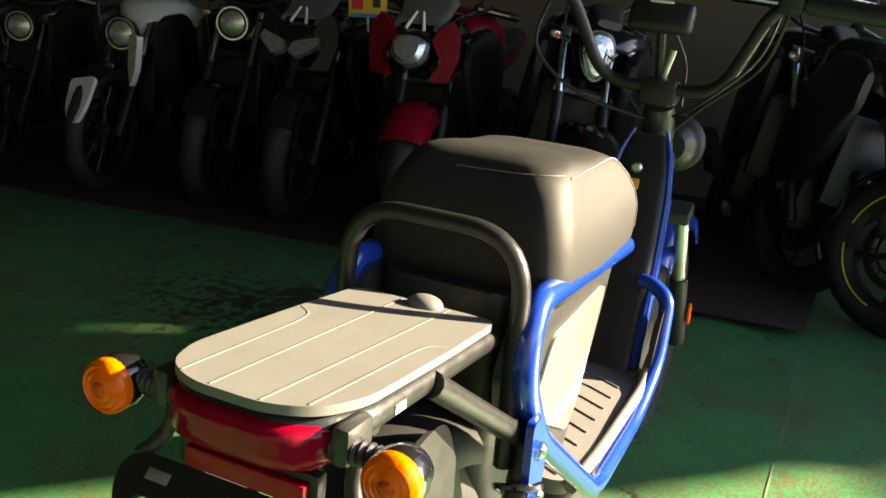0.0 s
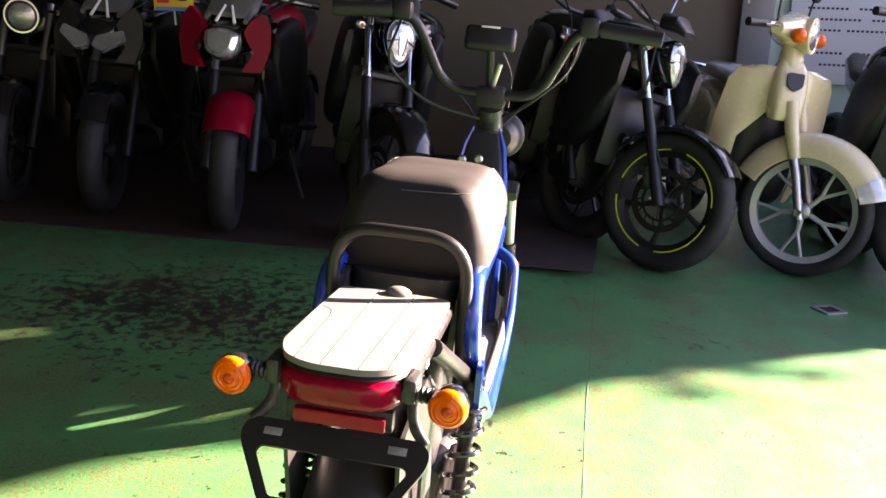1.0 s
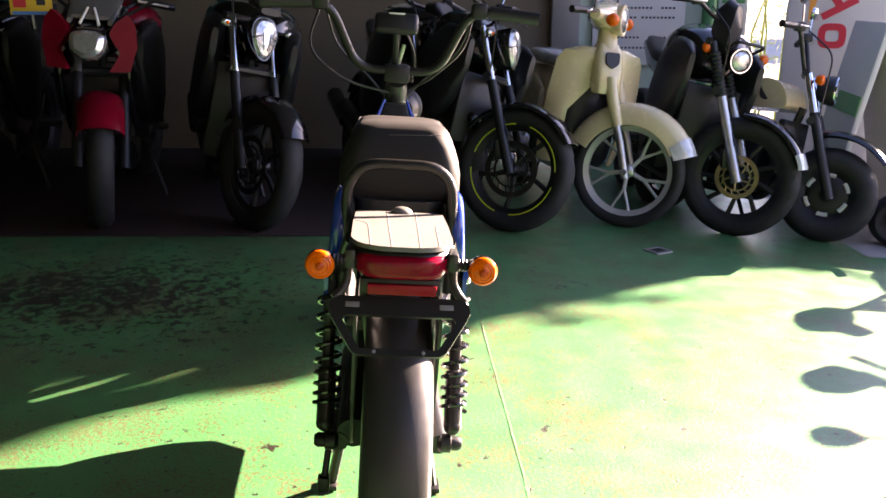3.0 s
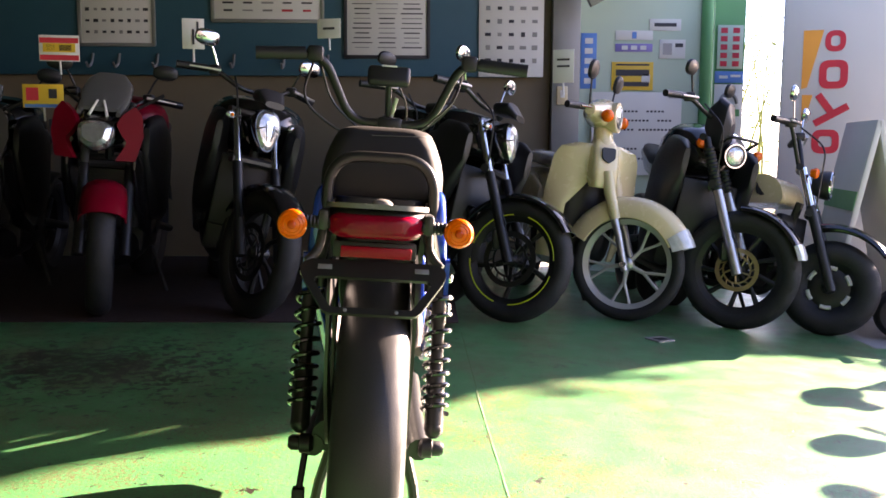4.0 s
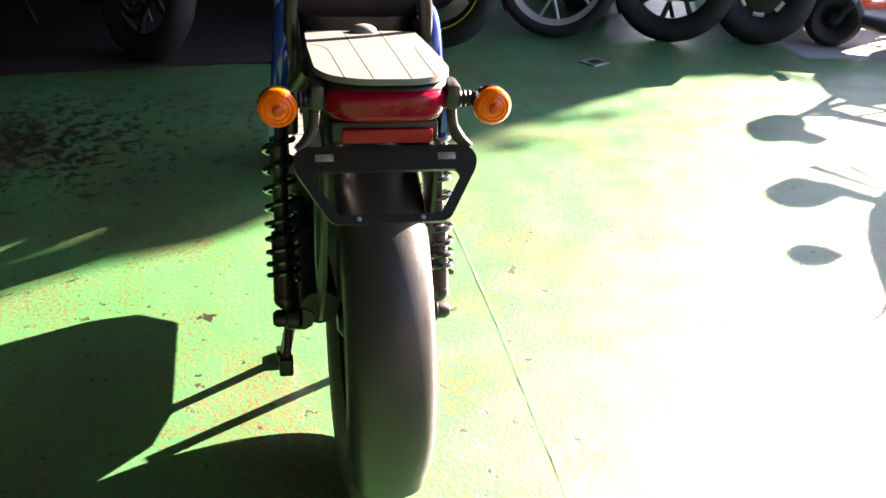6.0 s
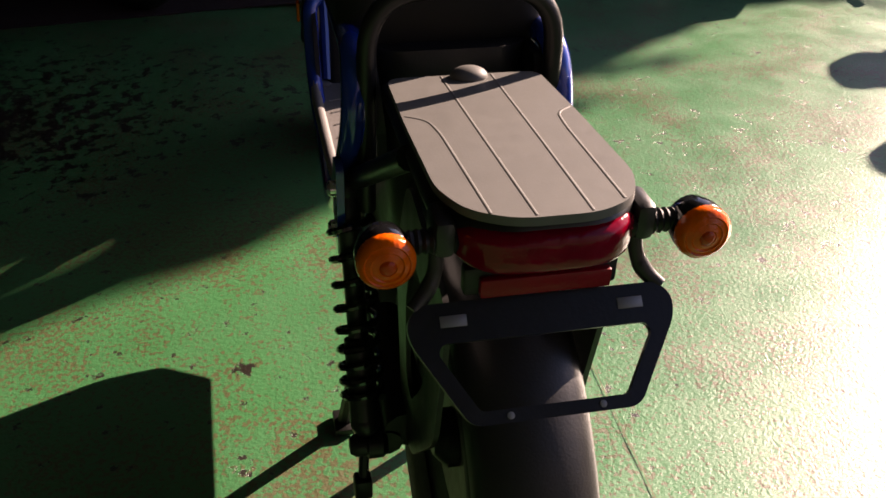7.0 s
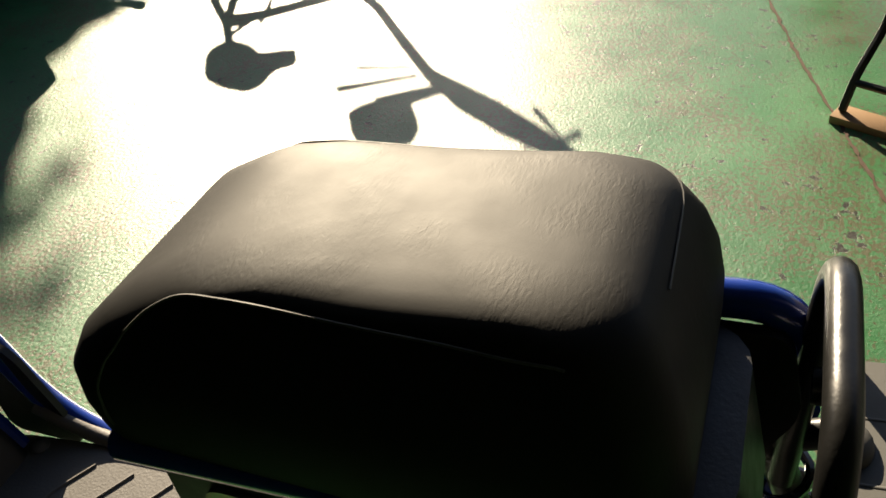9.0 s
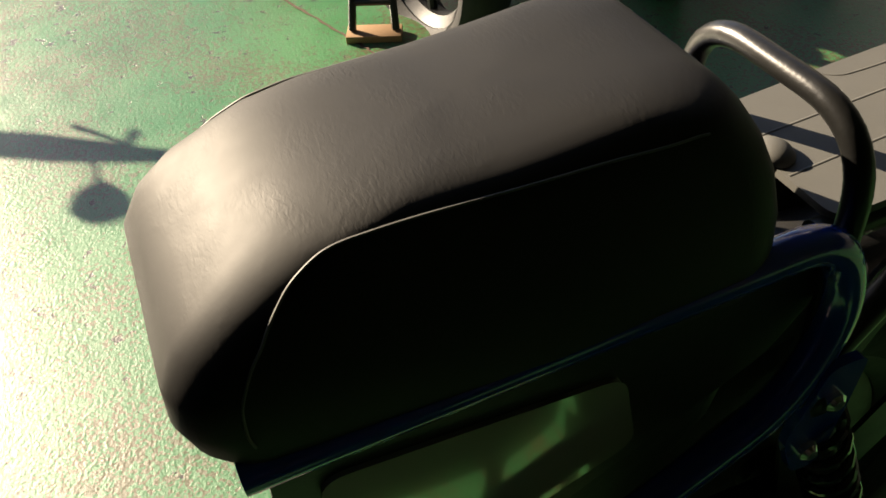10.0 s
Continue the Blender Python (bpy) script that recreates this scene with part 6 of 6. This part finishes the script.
    part("silencer", bar([B @ Vector((0.13, -0.40, 0.24)), B @ Vector((0.16, -1.1, 0.30))], [0.025, 0.045], 14), CHROME, root)
    wheel(root, "rear_wheel", (0, 0, R), R, 0.09, 0.228, "y", GREYRIM, B @ Matrix.Translation((0, -1.02, 0)), None, False, False, 5)
    part("rear_mudguard", arch_guard(B, (0, -1.02, R), R + 0.05, 0.15, 20, 160), CREAM, root)
    part("stand_leg", bar([B @ Vector((-0.10, -0.45, 0.26)), B @ Vector((-0.20, -0.42, 0.012))], 0.010, 8), SATIN, root)
    return root


step_through(0.815, 3.70, 13, 50, "cream step-through motorcycle with silver cast wheels")

# small wrapped boxes and cards between the motorcycles
price_card(-1.862, 3.60, 1.255, 0.18, 0.12, 8, (PAPER, [(0, 0.30, 0.96, 0.2, REDPRINT), (0, -0.36, 0.96, 0.2, REDPRINT), (0, 0.02, 0.8, 0.34, YELLOW), (-0.22, 0.02, 0.2, 0.22, INK), (0.15, 0.02, 0.3, 0.22, INK)]), "white, red and yellow price card")
price_card(-1.883, 3.45, 1.026, 0.18, 0.105, 4, (YELLOW, [(-0.26, 0.08, 0.30, 0.55, REDPRINT), (0.24, 0.1, 0.2, 0.4, INK), (0, -0.42, 0.9, 0.14, BLUEPRINT)]), "yellow sticker card with a red disc")
price_card(-1.237, 3.60, 1.326, 0.10, 0.14, 14, (PAPER, [(0.2, 0.2, 0.10, 0.4, INK), (0.0, -0.1, 0.10, 0.5, INK)]), "white card on a handlebar")
price_card(-0.657, 4.1, 1.42, 0.13, 0.10, -16, (PAPER, [(0.0, 0.0, 0.5, 0.12, INK)]), "white card clipped to a handlebar")
price_card(0.563, 4.0, 1.225, 0.11, 0.17, -20, (PAPER, [(0.0, 0.2, 0.6, 0.06, INK), (0.0, 0.0, 0.6, 0.06, INK)]), "white paper card on a handlebar")


def mini_scooter(x, y):
    root = thing("mini_scooter", pose(x, y, slope(x), 0, 0, 65), "small black scooter with a fat front tyre", "scooter")
    wheel(root, "front_wheel", (0, 0, 0.135), 0.135, 0.13, 0.07, "dish", BLACK, disc=False, tread=False)
    part("deck", hull(Matrix(), [(-0.10, 0.14, 0.10, 0.06), (-0.20, 0.12, 0.20, 0.08), (-0.60, 0.11, 0.22, 0.08), (-0.75, 0.12, 0.12, 0.05)], 3), BLACK, root)
    part("steering_post", bar([(0, -0.05, 0.20), (0, -0.12, 0.30)], 0.02, 10), SATIN, root)
    for s in (-1, 1):
        part("fork_arm", bar([(s * 0.085, 0, 0.135), (s * 0.085, -0.06, 0.22), (0, -0.08, 0.25)], 0.016, 8), SATIN, root)
        part("grip", bar([(s * 0.05, -0.14, 0.29), (s * 0.17, -0.15, 0.28)], 0.014, 8), BLACK, root)
    wheel(root, "rear_wheel", (0, -0.68, 0.12), 0.12, 0.10, 0.06, "dish", BLACK, disc=False, tread=False)
    return root


mini_scooter(2.20, 3.60)

# motorcycles standing beside the moped with their rear wheels towards it
motorcycle(2.63, 0.845, 102, 0, "dark motorcycle on its centre stand beside the moped", R=0.29, tw=0.11, head="round", lean=0.0, mirrors=False, side_stand=False)
motorcycle(2.67, 0.27, 102, 0, "dark motorcycle in the shade beside another", R=0.28, tw=0.10, head="round", lean=-4, mirrors=False)
motorcycle(2.79, -0.31, 102, 0, "dark motorcycle at the end of the shaded row", R=0.30, tw=0.10, head="round", lean=-4, mirrors=False)
# this one stands out of view, added for the broad shadow it casts
motorcycle(4.55, 4.05, 68, 0, "unseen dark motorcycle by the street, added for its shadow", R=0.30, tw=0.11, head="round", head_z=0.70, bar_z=0.80, bar_w=0.40, bar_rise=0.02, lean=0.0, base=slope(3.2), mirrors=False)


def street_bicycle():
    """An unseen bicycle by the street; saddle, carrier, bar and lamp are shaped to throw given shadows across the
    floor.
    """
    base = slope(3.2) - 0.02
    root = thing("bicycle", pose(3.75, 3.95, base), "unseen black bicycle by the street, laid out from its floor shadows", "bicycle")
    reach = 1.0 / math.tan(radians(SUN_EL))
    def P(x, y, h):
        """The place h above the ground from which the sun draws a shadow at x, y."""
        k = (h + base - slope(x)) * reach
        return Vector((x + k * math.cos(radians(SUN_AZ)) - 3.75, y + k * math.sin(radians(SUN_AZ)) - 3.95, h))
    def plate(name, outline, h, thick, r=0.04):
        o = round2d(outline, r, 4)
        bm = bmesh.new()
        loft(bm, [[P(x, y, h) + Vector((0, 0, dz)) for x, y in o] for dz in (-thick / 2, thick / 2)])
        return part(name, bm, BLACK, root)
    # saddle, lamp and bell plates are shadow outlines lifted towards the sun
    plate("saddle", [(1.355, 2.545), (1.255, 2.49), (1.205, 2.39), (1.20, 2.30), (1.26, 2.285), (1.33, 2.30), (1.375, 2.255), (1.42, 2.265), (1.405, 2.32), (1.375, 2.37), (1.43, 2.44), (1.44, 2.53)], 0.98, 0.03)
    for a, b, r in (((1.42, 2.50, 0.95), (1.57, 2.61, 0.84), 0.012), ((1.57, 2.61, 0.84), (1.74, 2.70, 0.76), 0.011), ((1.50, 2.55, 0.86), (1.68, 2.54, 0.80), 0.008), ((1.68, 2.54, 0.80), (1.62, 2.65, 0.80), 0.007), ((1.60, 2.50, 0.80), (1.88, 2.60, 0.74), 0.008), ((1.74, 2.70, 0.76), (1.88, 2.60, 0.74), 0.009)):
        part("carrier_rod", bar([P(*a), P(*b)], r, 8), BLACK, root)
    stem = [P(1.90, 2.30, 0.84), P(1.76, 2.16, 0.88), P(1.58, 2.01, 0.92), P(1.37, 1.83, 0.97), P(1.27, 1.70, 1.0), P(1.19, 1.57, 1.02), P(1.11, 1.44, 1.04), P(1.04, 1.33, 1.06), P(0.99, 1.24, 1.07), P(0.92, 1.17, 1.08), P(0.85, 1.13, 1.08)]
    part("handlebar", bar(stem, [0.020, 0.018, 0.018, 0.020, 0.034, 0.036, 0.028, 0.018, 0.012, 0.008, 0.006], 10), BLACK, root)
    plate("lamp", [(1.11, 1.955), (1.03, 1.90), (0.995, 1.83), (1.01, 1.765), (1.08, 1.75), (1.16, 1.775), (1.20, 1.83), (1.18, 1.91)], 1.02, 0.03, 0.05)
    plate("bell", [(0.88, 1.515), (0.855, 1.45), (0.87, 1.41), (0.94, 1.41), (0.99, 1.44), (0.96, 1.50)], 1.10, 0.02, 0.03)
    for a, b, r in (((1.24, 2.05, 1.0), (1.36, 1.86, 0.98), 0.010), ((1.37, 2.05, 1.0), (1.40, 1.90, 0.97), 0.008), ((1.18, 1.90, 1.0), (1.31, 1.76, 0.99), 0.022), ((1.24, 1.49, 1.03), (1.13, 1.40, 1.04), 0.010), ((1.16, 1.36, 1.05), (1.06, 1.42, 1.05), 0.008), ((0.97, 1.46, 1.08), (1.10, 1.46, 1.05), 0.005)):
        part("lever", bar([P(*a), P(*b)], [r, r * 0.6], 8), BLACK, root)
    # frame and wheels under it, added so that it stands
    head, seat = P(1.90, 2.30, 0.84), P(1.57, 2.61, 0.84)
    for c in ((head.x, head.y - 0.12, 0.33), (seat.x, seat.y + 0.32, 0.33)):
        wheel(root, "wheel", c, 0.33, 0.045, 0.30, "y", ALU, disc=False, tread=False, spokes=8)
    crank = Vector((seat.x, seat.y - 0.18, 0.30))
    for a, b in ((head, crank), (seat, crank), (head, seat), (head, (head.x, head.y - 0.12, 0.33)), (crank, (seat.x, seat.y + 0.32, 0.33)), (seat, (seat.x, seat.y + 0.32, 0.33)), (P(1.42, 2.50, 0.95), seat)):
        part("frame_tube", bar([a, b], 0.016, 10), SATIN, root)
    part("kick_stand", bar([crank, (crank.x + 0.16, crank.y + 0.05, 0.01)], 0.008, 8), SATIN, root)


street_bicycle()
cs = thing("centre_stand", pose(1.325, 0.745, slope(1.325), 0, 0, -112), "black centre stand on a small brown board", "stand")
part("foot_board", block((0, 0, 0.010), (0.14, 0.060, 0.020), 0.002), CARDBOARD, cs, "brown board")
for s in (-1, 1):
    part("stand_leg", bar([(s * 0.055, 0.0, 0.022), (s * 0.050, 0.03, 0.10), (s * 0.035, 0.10, 0.19), (s * 0.03, 0.14, 0.30)], 0.010, 8, 0.03), SATIN, cs)
part("stand_bridge", bar([(-0.052, 0.025, 0.085), (0.052, 0.025, 0.085)], 0.009, 8), SATIN, cs)

# cracks and seams in the floor
def crack(pts, r, label, mat):
    rng = random.Random(len(pts))
    fine = []
    for a, b in zip(pts, pts[1:]):
        for k in range(14):
            f = k / 14
            fine.append((a[0] + (b[0] - a[0]) * f + rng.uniform(-0.5, 0.5) * r, a[1] + (b[1] - a[1]) * f + rng.uniform(-0.5, 0.5) * r))
    bm = bmesh.new()
    left, right = [], []
    for i, (x, y) in enumerate(fine):
        d = Vector(fine[min(i + 1, len(fine) - 1)]) - Vector(fine[max(i - 1, 0)])
        n = Vector((-d.y, d.x)).normalized()
        for side, k in ((left, 1), (right, -1)):
            w = k * r * rng.uniform(0.3, 1.5)
            side.append(bm.verts.new((x + n.x * w, y + n.y * w, slope(x + n.x * w) + 0.0022)))
    for i in range(len(fine) - 1):
        bm.faces.new((left[i], left[i + 1], right[i + 1], right[i]))
    return single("floor_crack", bm, mat, label, "crack", kind="structure")


INKBROWN = material("exposed_concrete", (0.10, 0.055, 0.035), 0.9, 0.0, 0.3, 30.0, 0.5, 150.0)
SEAM = material("dusty_seam", (0.17, 0.20, 0.12), 0.9, 0.0, 0.3, 30.0)
crack([(0.06, 0.6), (0.055, 1.2), (0.03, 2.06), (0.01, 3.23)], 0.0014, "thin seam in the painted floor", SEAM)
crack([(0.60, 0.55), (0.90, 0.655), (1.18, 0.75), (1.33, 0.80), (1.65, 0.91), (1.90, 0.985), (2.5, 1.16)], 0.0042, "rough brown crack in the painted floor", INKBROWN)

# bamboo beyond the gap
def bamboo(x, y, n, seed, height):
    rng = random.Random(seed)
    root = thing("bamboo", pose(x, y, -0.15), "yellow-green bamboo with narrow leaves", "bamboo")
    for k in range(n):
        px, py = rng.uniform(-0.35, 0.35), rng.uniform(-0.3, 0.3)
        top = Vector((px + rng.uniform(-0.3, 0.3), py + rng.uniform(-0.3, 0.3), height * rng.uniform(0.8, 1.0)))
        part("stem", bar([(px, py, 0), (px * 0.9 + top.x * 0.1, py, height * 0.5), top], [0.012, 0.010, 0.004], 6), LEAF, root)
    bm = bmesh.new()
    for k in range(650):
        c = Vector((rng.gauss(0, 0.25), rng.gauss(0, 0.22), rng.uniform(0.15, 1.0) * height))
        d = Vector((rng.uniform(-1, 1), rng.uniform(-1, 1), rng.uniform(-0.7, 0.4))).normalized()
        s = d.orthogonal().normalized() * 0.008
        l = rng.uniform(0.06, 0.13)
        vs = [bm.verts.new(c), bm.verts.new(c + d * l * 0.4 + s), bm.verts.new(c + d * l), bm.verts.new(c + d * l * 0.4 - s)]
        bm.faces.new(vs)
    tagged(part("leaves", bm, LEAF, root), kind="stuff")


bamboo(2.75, 7.2, 7, 3, 2.3)
bamboo(2.35, 7.0, 5, 5, 1.9)
